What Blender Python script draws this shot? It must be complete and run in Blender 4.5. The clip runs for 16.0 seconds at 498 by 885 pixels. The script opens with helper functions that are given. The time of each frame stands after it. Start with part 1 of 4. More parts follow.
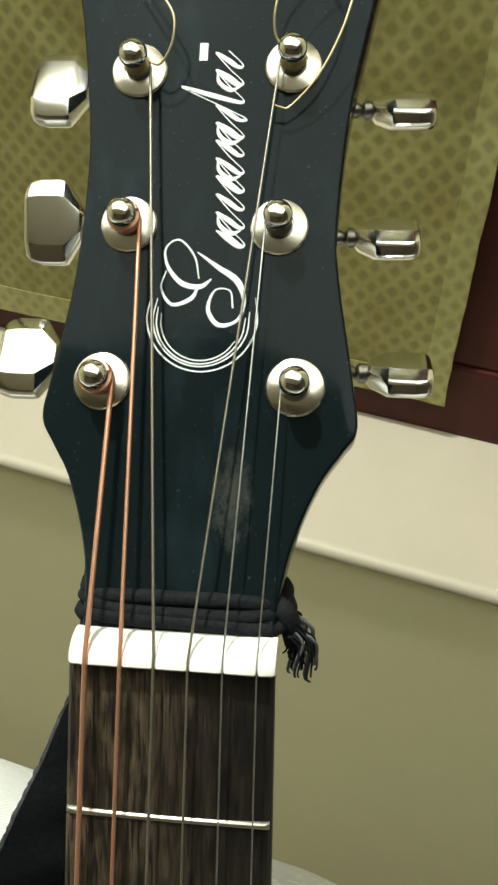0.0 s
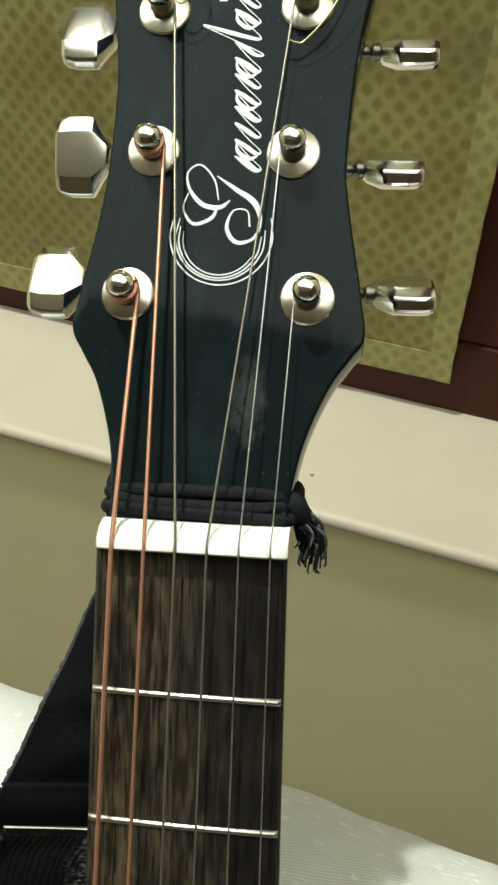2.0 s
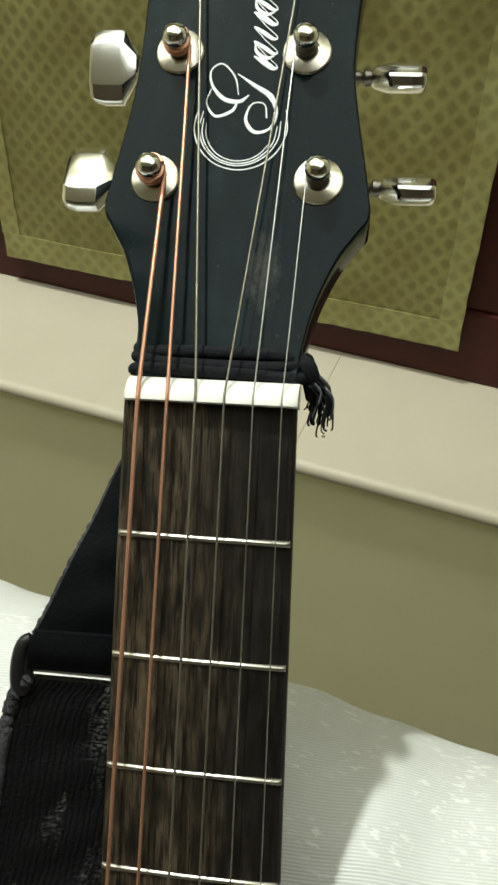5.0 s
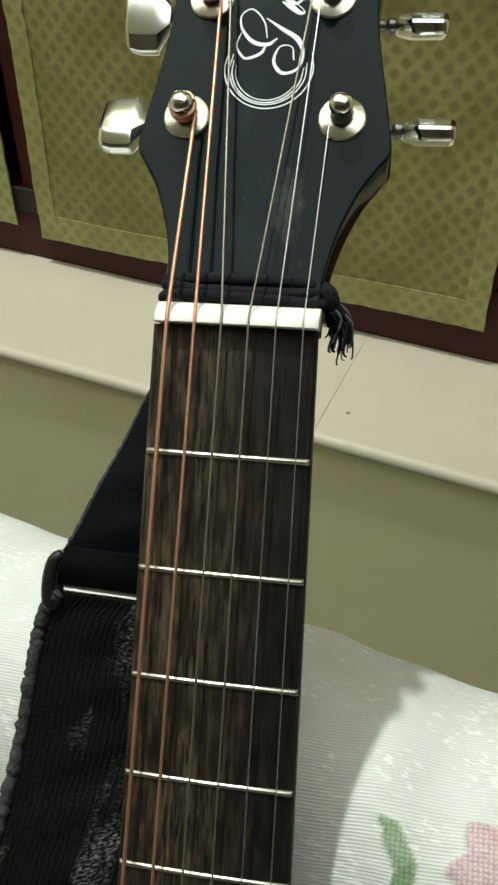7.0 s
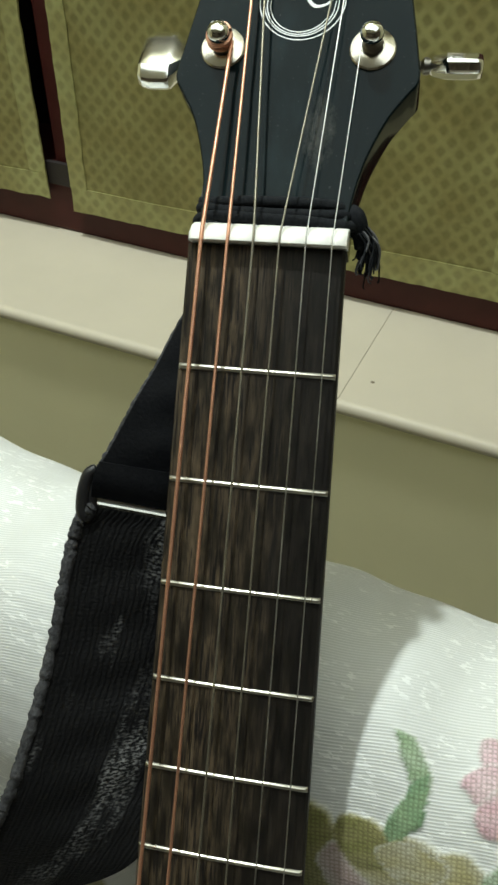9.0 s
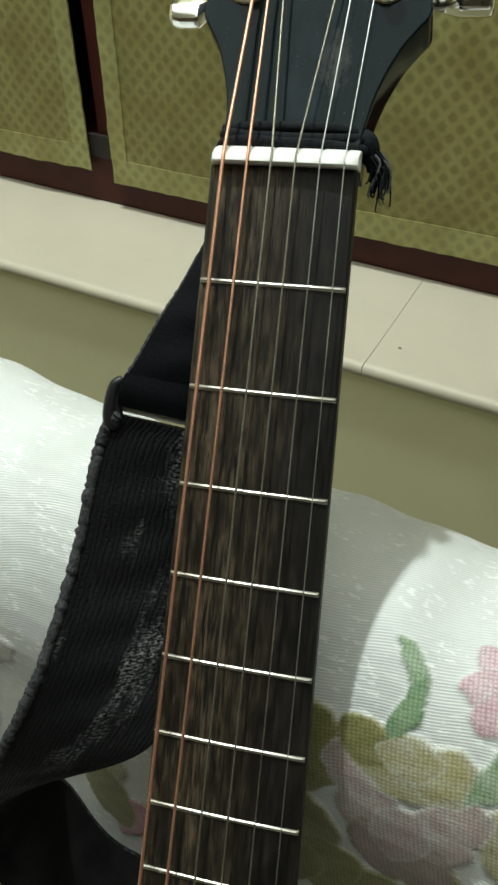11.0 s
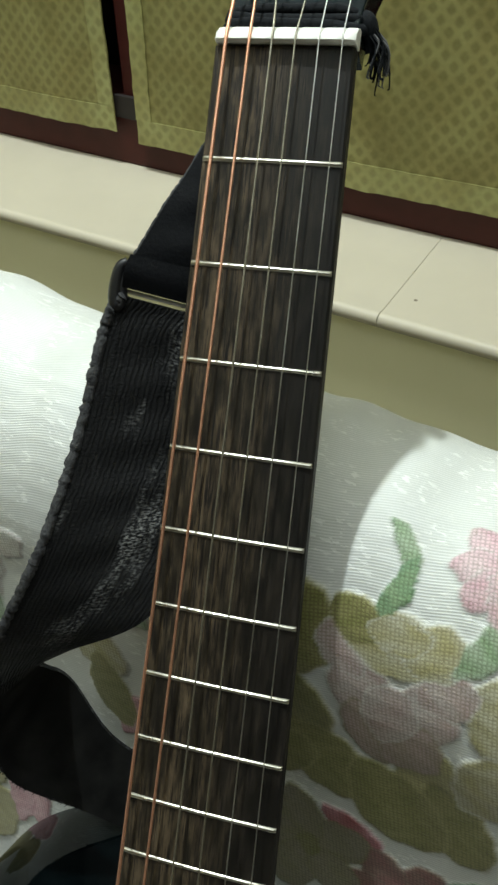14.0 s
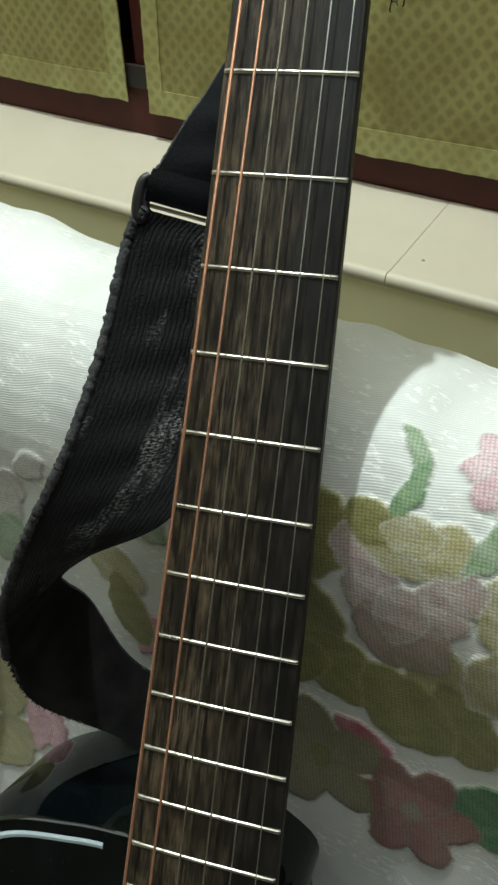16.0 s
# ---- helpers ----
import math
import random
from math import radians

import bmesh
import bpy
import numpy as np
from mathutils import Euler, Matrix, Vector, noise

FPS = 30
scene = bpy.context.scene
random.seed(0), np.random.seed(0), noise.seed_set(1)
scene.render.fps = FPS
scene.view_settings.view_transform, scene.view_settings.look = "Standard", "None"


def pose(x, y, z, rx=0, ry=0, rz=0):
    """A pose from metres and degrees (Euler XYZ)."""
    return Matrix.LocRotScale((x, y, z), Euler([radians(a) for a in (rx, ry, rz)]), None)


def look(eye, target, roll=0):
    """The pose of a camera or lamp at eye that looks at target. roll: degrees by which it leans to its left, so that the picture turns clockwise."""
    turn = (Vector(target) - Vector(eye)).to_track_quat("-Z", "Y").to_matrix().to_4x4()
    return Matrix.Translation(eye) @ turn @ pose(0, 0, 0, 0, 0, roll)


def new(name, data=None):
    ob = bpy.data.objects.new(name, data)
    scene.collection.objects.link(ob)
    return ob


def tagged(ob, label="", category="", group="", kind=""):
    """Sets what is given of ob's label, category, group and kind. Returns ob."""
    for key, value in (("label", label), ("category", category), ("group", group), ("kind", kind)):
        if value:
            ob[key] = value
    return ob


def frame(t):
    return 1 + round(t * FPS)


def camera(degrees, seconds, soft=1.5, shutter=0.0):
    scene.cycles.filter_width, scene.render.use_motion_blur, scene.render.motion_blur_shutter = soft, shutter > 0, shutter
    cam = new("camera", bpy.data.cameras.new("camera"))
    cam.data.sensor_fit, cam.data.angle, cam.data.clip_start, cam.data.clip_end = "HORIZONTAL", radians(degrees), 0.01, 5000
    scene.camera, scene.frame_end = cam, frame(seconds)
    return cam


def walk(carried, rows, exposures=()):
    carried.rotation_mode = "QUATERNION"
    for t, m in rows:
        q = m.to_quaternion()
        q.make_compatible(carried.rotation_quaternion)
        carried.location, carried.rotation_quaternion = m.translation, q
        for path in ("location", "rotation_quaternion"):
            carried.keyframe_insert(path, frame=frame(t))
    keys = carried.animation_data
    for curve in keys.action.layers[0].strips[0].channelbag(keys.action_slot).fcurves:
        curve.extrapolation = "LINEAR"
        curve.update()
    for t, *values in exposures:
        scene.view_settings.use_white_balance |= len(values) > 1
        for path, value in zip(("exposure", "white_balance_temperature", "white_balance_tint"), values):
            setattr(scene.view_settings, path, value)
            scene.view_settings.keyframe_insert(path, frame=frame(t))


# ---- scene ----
cam = camera(32.47, 16.0, soft=2.7)
PATH = [
    (0, 0.02507, -0.09095, 1.24613, 46.291, -0.712, 19.479),
    (0.5, 0.02486, -0.10160, 1.24290, 46.492, -0.653, 19.763),
    (1, 0.02840, -0.10683, 1.23957, 46.655, -0.751, 20.012),
    (1.5, 0.03058, -0.11226, 1.23788, 46.786, -0.638, 20.012),
    (2, 0.03292, -0.11865, 1.23827, 46.881, -0.677, 20.071),
    (2.5, 0.03309, -0.12649, 1.23537, 47.042, -0.702, 19.984),
    (3, 0.03655, -0.13255, 1.23623, 47.197, -0.705, 20.263),
    (3.5, 0.03922, -0.14014, 1.23355, 47.399, -0.629, 20.568),
    (4, 0.04218, -0.14726, 1.22873, 47.600, -0.664, 20.697),
    (6.5, 0.05545, -0.17411, 1.21639, 48.229, -0.165, 22.646),
    (7, 0.05812, -0.18017, 1.21264, 48.309, -0.033, 23.185),
    (7.5, 0.06001, -0.18507, 1.20844, 48.310, -0.011, 23.542),
    (8, 0.06214, -0.19058, 1.20605, 48.298, -0.027, 23.947),
    (8.5, 0.06397, -0.19550, 1.20414, 48.256, 0.151, 24.439),
    (9, 0.06631, -0.20271, 1.20103, 48.245, 0.208, 24.992),
    (11.5, 0.09185, -0.23214, 1.18917, 48.101, 1.064, 28.308),
    (12, 0.09546, -0.23470, 1.18494, 48.147, 1.125, 28.759),
    (12.5, 0.09928, -0.23688, 1.18022, 48.179, 1.227, 29.219),
    (13, 0.10465, -0.24033, 1.17687, 48.191, 1.290, 29.623),
    (13.5, 0.10819, -0.24694, 1.16920, 48.225, 1.342, 29.810),
    (14, 0.11206, -0.25421, 1.16578, 48.305, 1.319, 29.847),
    (14.5, 0.11441, -0.26188, 1.15816, 48.371, 1.355, 29.911),
    (15, 0.11872, -0.26733, 1.15406, 48.324, 1.426, 30.016),
    (15.5, 0.12086, -0.27553, 1.15231, 48.329, 1.377, 30.044),
    (16, 0.12239, -0.28363, 1.14825, 48.263, 1.307, 30.131),
]
walk(cam, [(t, pose(x, y, z, rx, ry, rz)) for t, x, y, z, rx, ry, rz in PATH], [(0, 0.36, 6900, 11), (2, 0.28, 6850, 11), (4, 0.16, 6800, 10), (9, 0.06, 6450, 8), (15.5, 0.28, 6300, 8), (16, 0.28, 6300, 8)])

# ---- world and lights ----
sky = bpy.data.worlds.new("night_room")
scene.world = sky
sky.use_nodes = True
sky.node_tree.nodes["Background"].inputs[0].default_value = (0.9, 0.95, 1.0, 1)
sky.node_tree.nodes["Background"].inputs[1].default_value = 0.02


def lamp(name, kind, at, power, colour, size=0.1, size_y=None, target=None):
    data = bpy.data.lights.new(name, kind)
    data.energy, data.color = power, colour
    if kind == "AREA":
        data.size = size
        if size_y:
            data.shape, data.size_y = "RECTANGLE", size_y
    else:
        data.shadow_soft_size = size
    ob = new(name, data)
    ob.matrix_world = look(at, target or (at[0], at[1], 0))
    return ob


lamp("window_tube_light", "AREA", (-0.380, 0.155, 2.246), 14.0, (0.92, 1.0, 0.97), 0.035, 0.05)
# added fill in place of light bounced off the ceiling, no real fixture
lamp("ceiling_bounce_fill", "AREA", (-0.420, -0.291, 2.660), 20.5, (0.92, 1.0, 0.97), 3.2, 1.18)
scene.view_settings.exposure = 0.0


# ---- materials ----
def nodes_of(name):
    m = bpy.data.materials.new(name)
    m.use_nodes = True
    t = m.node_tree
    return m, t, t.nodes["Principled BSDF"]


def add(t, kind, **values):
    n = t.nodes.new(kind)
    for key, v in values.items():
        n.inputs[key].default_value = v
    return n


def mapped(t, scale=(1, 1, 1), turn=(0, 0, 0), uv=False):
    c = t.nodes.new("ShaderNodeTexCoord")
    m = t.nodes.new("ShaderNodeMapping")
    m.inputs["Scale"].default_value = scale
    m.inputs["Rotation"].default_value = [radians(a) for a in turn]
    t.links.new(c.outputs["UV" if uv else "Object"], m.inputs[0])
    return m.outputs[0]


def noise_tex(t, vec, scale, detail=4, rough=0.55):
    n = add(t, "ShaderNodeTexNoise", Scale=scale, Detail=detail, Roughness=rough)
    t.links.new(vec, n.inputs["Vector"])
    return n.outputs["Fac"]


def ramp(t, fac, stops):
    r = t.nodes.new("ShaderNodeValToRGB")
    e = r.color_ramp.elements
    while len(e) < len(stops):
        e.new(0.5)
    for el, (p, c) in zip(e, stops):
        el.position, el.color = p, (*c, 1) if len(c) == 3 else c
    t.links.new(fac, r.inputs[0])
    return r.outputs[0]


def mix(t, fac, a, b, how="MIX"):
    m = t.nodes.new("ShaderNodeMix")
    m.data_type, m.blend_type = "RGBA", how
    for sock, v in ((m.inputs[0], fac), (m.inputs[6], a), (m.inputs[7], b)):
        if isinstance(v, bpy.types.NodeSocket):
            t.links.new(v, sock)
        elif isinstance(v, (int, float)):
            sock.default_value = v
        else:
            sock.default_value = (*v, 1)
    return m.outputs[2]


def maths(t, how, a, b=0.0):
    m = t.nodes.new("ShaderNodeMath")
    m.operation = how
    for sock, v in zip(m.inputs, (a, b)):
        if isinstance(v, bpy.types.NodeSocket):
            t.links.new(v, sock)
        else:
            sock.default_value = v
    return m.outputs[0]


def bump(t, shader, height, strength, distance):
    b = add(t, "ShaderNodeBump", Strength=strength, Distance=distance)
    t.links.new(height, b.inputs["Height"])
    t.links.new(b.outputs[0], shader.inputs["Normal"])


def plain(name, a, b, rough=0.5, metal=0.0, scale=60, rough_to=None, relief=0.0, coat=0.0, gloss=0.5):
    """Two close colours mixed by grain, with uneven gloss and a fine relief."""
    m, t, s = nodes_of(name)
    v = mapped(t)
    fine, broad = noise_tex(t, v, scale, 6), noise_tex(t, v, scale * 0.13, 3)
    fac = maths(t, "ADD", maths(t, "MULTIPLY", fine, 0.6), maths(t, "MULTIPLY", broad, 0.4))
    t.links.new(ramp(t, fac, [(0.3, a), (0.7, b)]), s.inputs["Base Color"])
    lo, hi = rough, rough_to if rough_to is not None else min(1, rough + 0.12)
    t.links.new(ramp(t, broad, [(0.3, (lo,) * 3), (0.7, (hi,) * 3)]), s.inputs["Roughness"])
    s.inputs["Metallic"].default_value = metal
    s.inputs["Coat Weight"].default_value = coat
    s.inputs["Specular IOR Level"].default_value = gloss
    if relief:
        bump(t, s, fine, 0.5, relief)
    return m


def lacquer_material(name, low, high):
    m, t, s = nodes_of(name)
    v = mapped(t)
    broad, dust = noise_tex(t, v, 22, 5), noise_tex(t, v, 900, 2)
    k = 1.0 if low > 0.05 else 0.25
    t.links.new(ramp(t, broad, [(0.35, (low,) * 3), (0.7, (high,) * 3)]), s.inputs["Roughness"])
    s.inputs["Specular IOR Level"].default_value = 0.13 if low > 0.05 else 0.5
    speck = ramp(t, dust, [(0.69, (0, 0, 0)), (0.76, (1, 1, 1))])
    smear = ramp(t, noise_tex(t, mapped(t, (1, 1, 0.3)), 70, 5), [(0.55, (0, 0, 0)), (0.8, (1, 1, 1))])
    t.links.new(mix(t, maths(t, "MULTIPLY", smear, 0.75), mix(t, maths(t, "MULTIPLY", speck, 0.22), tuple(k * v for v in (0.0055, 0.0108, 0.0122)), (0.18, 0.19, 0.19)), tuple(k * v for v in (0.016, 0.029, 0.033))), s.inputs["Base Color"])
    sep = t.nodes.new("ShaderNodeSeparateXYZ")
    t.links.new(v, sep.inputs[0])
    dx = maths(t, "DIVIDE", maths(t, "SUBTRACT", sep.outputs[0], 0.011), 0.0075)
    dz = maths(t, "DIVIDE", maths(t, "SUBTRACT", sep.outputs[2], 0.036), 0.017)
    near = maths(t, "POWER", 2.718, maths(t, "MULTIPLY", maths(t, "ADD", maths(t, "MULTIPLY", dx, dx), maths(t, "MULTIPLY", dz, dz)), -1.0))
    grime = ramp(t, maths(t, "MULTIPLY", near, maths(t, "ADD", noise_tex(t, mapped(t, (1, 1, 0.5)), 420, 6, 0.8), 0.05)), [(0.34, (0, 0, 0)), (0.56, (1, 1, 1))])
    old = s.inputs["Base Color"].links[0].from_socket
    t.links.new(mix(t, maths(t, "MULTIPLY", grime, 0.55), old, (0.085, 0.088, 0.080)), s.inputs["Base Color"])
    bump(t, s, noise_tex(t, v, 160, 2), 0.03, 0.001)
    return m


def rosewood_material():
    m, t, s = nodes_of("dark_rosewood")
    streak = noise_tex(t, mapped(t, (400, 400, 85)), 1.0, 5, 0.6)
    broad = noise_tex(t, mapped(t, (120, 120, 20)), 1.0, 3)
    pores = noise_tex(t, mapped(t, (1900, 1900, 90)), 1.0, 3)
    fac = maths(t, "ADD", maths(t, "MULTIPLY", streak, 0.55), maths(t, "MULTIPLY", broad, 0.45))
    col = ramp(t, fac, [(0.34, (0.005, 0.0042, 0.0034)), (0.47, (0.021, 0.017, 0.012)), (0.59, (0.072, 0.055, 0.039)), (0.74, (0.125, 0.104, 0.078))])
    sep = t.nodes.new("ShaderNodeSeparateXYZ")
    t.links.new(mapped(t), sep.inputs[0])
    # shade of the strings put into the colour: darker towards the right edge
    side_shade = ramp(t, maths(t, "ADD", maths(t, "MULTIPLY", sep.outputs[0], 18.0), broad), [(0.42, (1.30, 1.22, 1.04)), (0.74, (0.24, 0.24, 0.24))])
    col = mix(t, 1.0, col, side_shade, "MULTIPLY")
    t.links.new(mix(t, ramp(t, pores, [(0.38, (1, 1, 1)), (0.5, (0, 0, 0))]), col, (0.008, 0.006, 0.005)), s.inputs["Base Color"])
    t.links.new(ramp(t, streak, [(0.3, (0.48,) * 3), (0.7, (0.65,) * 3)]), s.inputs["Roughness"])
    s.inputs["Specular IOR Level"].default_value = 0.35
    bump(t, s, maths(t, "ADD", streak, pores), 0.25, 0.0004)
    return m


def wound_material(name, a, b, pitch):
    """A wound string: its turns show as a fine relief along it."""
    m, t, s = nodes_of(name)
    w = add(t, "ShaderNodeTexWave", Scale=math.pi / (10 * pitch), Distortion=0.0)
    w.bands_direction = "Z"
    t.links.new(mapped(t), w.inputs["Vector"])
    t.links.new(mix(t, w.outputs["Fac"], a, b), s.inputs["Base Color"])
    s.inputs["Metallic"].default_value, s.inputs["Roughness"].default_value = 0.85, 0.38
    bump(t, s, w.outputs["Fac"], 0.22, 0.0002)
    return m


def jacquard_material():
    """Ribbed satin with woven flowers: the flower colours are dyed into the mesh's pattern layer, its alpha tells thread kinds apart."""
    m, t, s = nodes_of("floral_jacquard")
    dye = t.nodes.new("ShaderNodeVertexColor")
    dye.layer_name = "pattern"
    uv = mapped(t, uv=True, turn=(0, 0, -14))
    def wave(direction, period, warp):
        w = add(t, "ShaderNodeTexWave", Scale=math.pi / (10 * period), Distortion=warp)
        w.inputs["Detail"].default_value = 1.0
        w.inputs["Detail Scale"].default_value = 0.6
        w.bands_direction = direction
        t.links.new(uv, w.inputs["Vector"])
        return w.outputs["Fac"]
    rib, warp = wave("Y", 0.0011, 0.25), wave("X", 0.0016, 0.4)
    stitch = noise_tex(t, mapped(t, (620, 900, 1), uv=True, turn=(0, 0, -14)), 1.0, 3)
    knots = maths(t, "ADD", maths(t, "MULTIPLY", maths(t, "MULTIPLY", wave("Y", 0.0014, 1.2), warp), 0.45), maths(t, "MULTIPLY", stitch, 0.75))
    weave = t.nodes.new("ShaderNodeMix")
    t.links.new(dye.outputs["Alpha"], weave.inputs[0])
    t.links.new(rib, weave.inputs[2])
    t.links.new(knots, weave.inputs[3])
    blotch = noise_tex(t, uv, 30, 4)
    thread = mix(t, dye.outputs["Alpha"], ramp(t, weave.outputs[0], [(0.0, (0.82, 0.83, 0.82)), (0.7, (1, 1, 1))]), ramp(t, weave.outputs[0], [(0.22, (0.52, 0.50, 0.44)), (0.62, (1.06, 1.06, 1.06))]))
    soft = ramp(t, blotch, [(0.3, (0.88, 0.88, 0.86)), (0.65, (1, 1, 1))])
    flake = ramp(t, noise_tex(t, mapped(t, (190, 520, 1), uv=True, turn=(0, 0, -14)), 1.0, 2), [(0.565, (0, 0, 0)), (0.60, (1, 1, 1))])
    patch = ramp(t, noise_tex(t, uv, 45, 2), [(0.46, (0, 0, 0)), (0.56, (1, 1, 1))])
    flake = maths(t, "MULTIPLY", flake, patch)
    lift = mix(t, maths(t, "MULTIPLY", flake, maths(t, "SUBTRACT", 1.0, dye.outputs["Alpha"])), thread, (1.16, 1.16, 1.16))
    col = mix(t, 1.0, mix(t, 1.0, dye.outputs["Color"], lift, "MULTIPLY"), soft, "MULTIPLY")
    t.links.new(col, s.inputs["Base Color"])
    t.links.new(ramp(t, flake, [(0.0, (0.52,) * 3), (1.0, (0.28,) * 3)]), s.inputs["Roughness"])
    s.inputs["Sheen Weight"].default_value = 0.25
    h = maths(t, "ADD", maths(t, "MULTIPLY", weave.outputs[0], 0.7), maths(t, "MULTIPLY", noise_tex(t, uv, 260, 4), 0.6))
    bump(t, s, maths(t, "ADD", h, maths(t, "MULTIPLY", flake, 0.5)), 0.28, 0.0005)
    return m


def mesh_cloth_material(name, dark, light, hole):
    """A cloth with a diamond net woven into it."""
    m, t, s = nodes_of(name)
    def net(turn):
        w = add(t, "ShaderNodeTexWave", Scale=1.0, Distortion=0.35)
        w.inputs["Detail"].default_value = 2.0
        w.inputs["Detail Scale"].default_value = 0.3
        w.bands_direction = "X"
        v = mapped(t, (1, 1, 1), uv=True)
        r = t.nodes.new("ShaderNodeMapping")
        r.inputs["Scale"].default_value = (math.pi / 10 / 0.0102, math.pi / 10 / 0.0112, 1)
        k = t.nodes.new("ShaderNodeMapping")
        k.inputs["Rotation"].default_value = (0, 0, radians(turn))
        t.links.new(v, r.inputs[0])
        t.links.new(r.outputs[0], k.inputs[0])
        t.links.new(k.outputs[0], w.inputs["Vector"])
        return w.outputs["Fac"]
    a, b = net(45), net(-45)
    a, b = maths(t, "POWER", a, 1.7), maths(t, "POWER", b, 1.7)
    lines = maths(t, "SUBTRACT", 1.0, maths(t, "MULTIPLY", maths(t, "SUBTRACT", 1.0, a), maths(t, "SUBTRACT", 1.0, b)))
    cells = ramp(t, lines, [(0.12, (0, 0, 0)), (0.92, (1, 1, 1))])
    v = mapped(t, uv=True)
    fold = noise_tex(t, mapped(t, (1, 0.55, 1), uv=True, turn=(0, 0, 25)), 11, 5)
    patchy = ramp(t, noise_tex(t, v, 24, 4), [(0.35, (0.78, 0.74, 0.60)), (0.65, (1.0, 1.04, 1.0))])
    tone = mix(t, 1.0, ramp(t, fold, [(0.32, dark), (0.68, light)]), patchy, "MULTIPLY")
    col = mix(t, cells, mix(t, 0.58, tone, hole), tone)
    t.links.new(mix(t, 0.15, col, ramp(t, noise_tex(t, v, 300, 3), [(0.3, dark), (0.7, light)])), s.inputs["Base Color"])
    s.inputs["Roughness"].default_value = 0.6
    bump(t, s, maths(t, "ADD", cells, maths(t, "MULTIPLY", noise_tex(t, v, 500, 3), 0.5)), 0.16, 0.001)
    return m


def strap_material():
    """Black ribbed velvet, rubbed pale along its ridges."""
    m, t, s = nodes_of("worn_black_velvet")
    uv = mapped(t, uv=True)
    w = add(t, "ShaderNodeTexWave", Scale=math.pi / (10 * 0.0019), Distortion=5.0)
    w.inputs["Detail"].default_value = 3.0
    w.inputs["Detail Scale"].default_value = 2.5
    w.bands_direction = "X"
    t.links.new(mapped(t, (1, 0.35, 1), uv=True), w.inputs["Vector"])
    rub = noise_tex(t, mapped(t, (60, 17, 1), uv=True), 1.0, 5, 0.6)
    fleck = noise_tex(t, mapped(t, (520, 1150, 1), uv=True, turn=(0, 0, 12)), 1.0, 3)
    sep = t.nodes.new("ShaderNodeSeparateXYZ")
    t.links.new(uv, sep.inputs[0])
    off = maths(t, "DIVIDE", maths(t, "SUBTRACT", sep.outputs[0], 0.031), 0.007)
    track = maths(t, "POWER", 2.718, maths(t, "MULTIPLY", maths(t, "MULTIPLY", off, off), -1.0))
    rub = maths(t, "ADD", rub, maths(t, "MULTIPLY", track, 0.10))
    worn = maths(t, "MULTIPLY", ramp(t, rub, [(0.56, (0, 0, 0)), (0.74, (1, 1, 1))]), ramp(t, fleck, [(0.47, (0, 0, 0)), (0.60, (1, 1, 1))]))
    t.links.new(mix(t, maths(t, "MULTIPLY", worn, 0.8), (0.006, 0.006, 0.0063), (0.22, 0.22, 0.215)), s.inputs["Base Color"])
    s.inputs["Roughness"].default_value = 0.5
    s.inputs["Specular IOR Level"].default_value = 0.1
    bump(t, s, maths(t, "ADD", maths(t, "MULTIPLY", w.outputs["Fac"], 0.5), fleck), 0.55, 0.0007)
    return m


LACQUER = lacquer_material("black_lacquer", 0.08, 0.16)
GLOSS = lacquer_material("polished_black_lacquer", 0.03, 0.07)
ROSEWOOD = rosewood_material()
NECK_WOOD = plain("black_neck_finish", (0.010, 0.010, 0.010), (0.018, 0.017, 0.016), 0.3, scale=90)
IVORY = plain("nut_plastic", (0.80, 0.79, 0.74), (0.86, 0.85, 0.80), 0.32, scale=120, relief=0.0001)
CHROME = plain("chrome", (0.78, 0.78, 0.75), (0.86, 0.86, 0.83), 0.05, 1.0, scale=90, rough_to=0.12)
KEY_CHROME = plain("worn_chrome", (0.80, 0.80, 0.78), (0.88, 0.88, 0.86), 0.10, 1.0, scale=60, rough_to=0.22)
NICKEL = plain("aged_nickel", (0.66, 0.63, 0.54), (0.76, 0.73, 0.65), 0.16, 1.0, scale=260, rough_to=0.26)
FRET_METAL = plain("fret_metal", (0.50, 0.48, 0.42), (0.62, 0.60, 0.53), 0.24, 1.0, scale=200, rough_to=0.36)
POST_METAL = plain("dull_steel", (0.20, 0.19, 0.17), (0.34, 0.32, 0.28), 0.3, 1.0, scale=300)
COPPER = wound_material("copper_winding", (0.66, 0.32, 0.20), (0.90, 0.50, 0.34), 0.00045)
BRONZE = wound_material("bronze_winding", (0.19, 0.175, 0.13), (0.42, 0.39, 0.31), 0.0004)
STEEL = plain("string_steel", (0.60, 0.60, 0.58), (0.74, 0.74, 0.72), 0.28, 1.0, scale=400)
BRASS_WIRE = plain("brass_wire", (0.50, 0.42, 0.22), (0.68, 0.60, 0.36), 0.28, 0.9, scale=400)
# white line, with the bluish cast of its reflections mixed into the colour
PURFLING = plain("reflection_tinted_purfling", (0.42, 0.52, 0.57), (0.52, 0.60, 0.64), 0.35, scale=200)
DECAL = plain("white_decal", (0.74, 0.77, 0.77), (0.82, 0.84, 0.84), 0.4, scale=300)
CORD = plain("black_cord", (0.005, 0.006, 0.007), (0.016, 0.018, 0.021), 0.8, scale=900, relief=0.0008, gloss=0.15)
FRAY = plain("frayed_thread", (0.05, 0.05, 0.052), (0.17, 0.17, 0.175), 0.8, scale=900)
VELVET = strap_material()
WEBBING = plain("black_webbing", (0.003, 0.0033, 0.004), (0.008, 0.0085, 0.010), 0.6, scale=900, relief=0.0005, gloss=0.08)
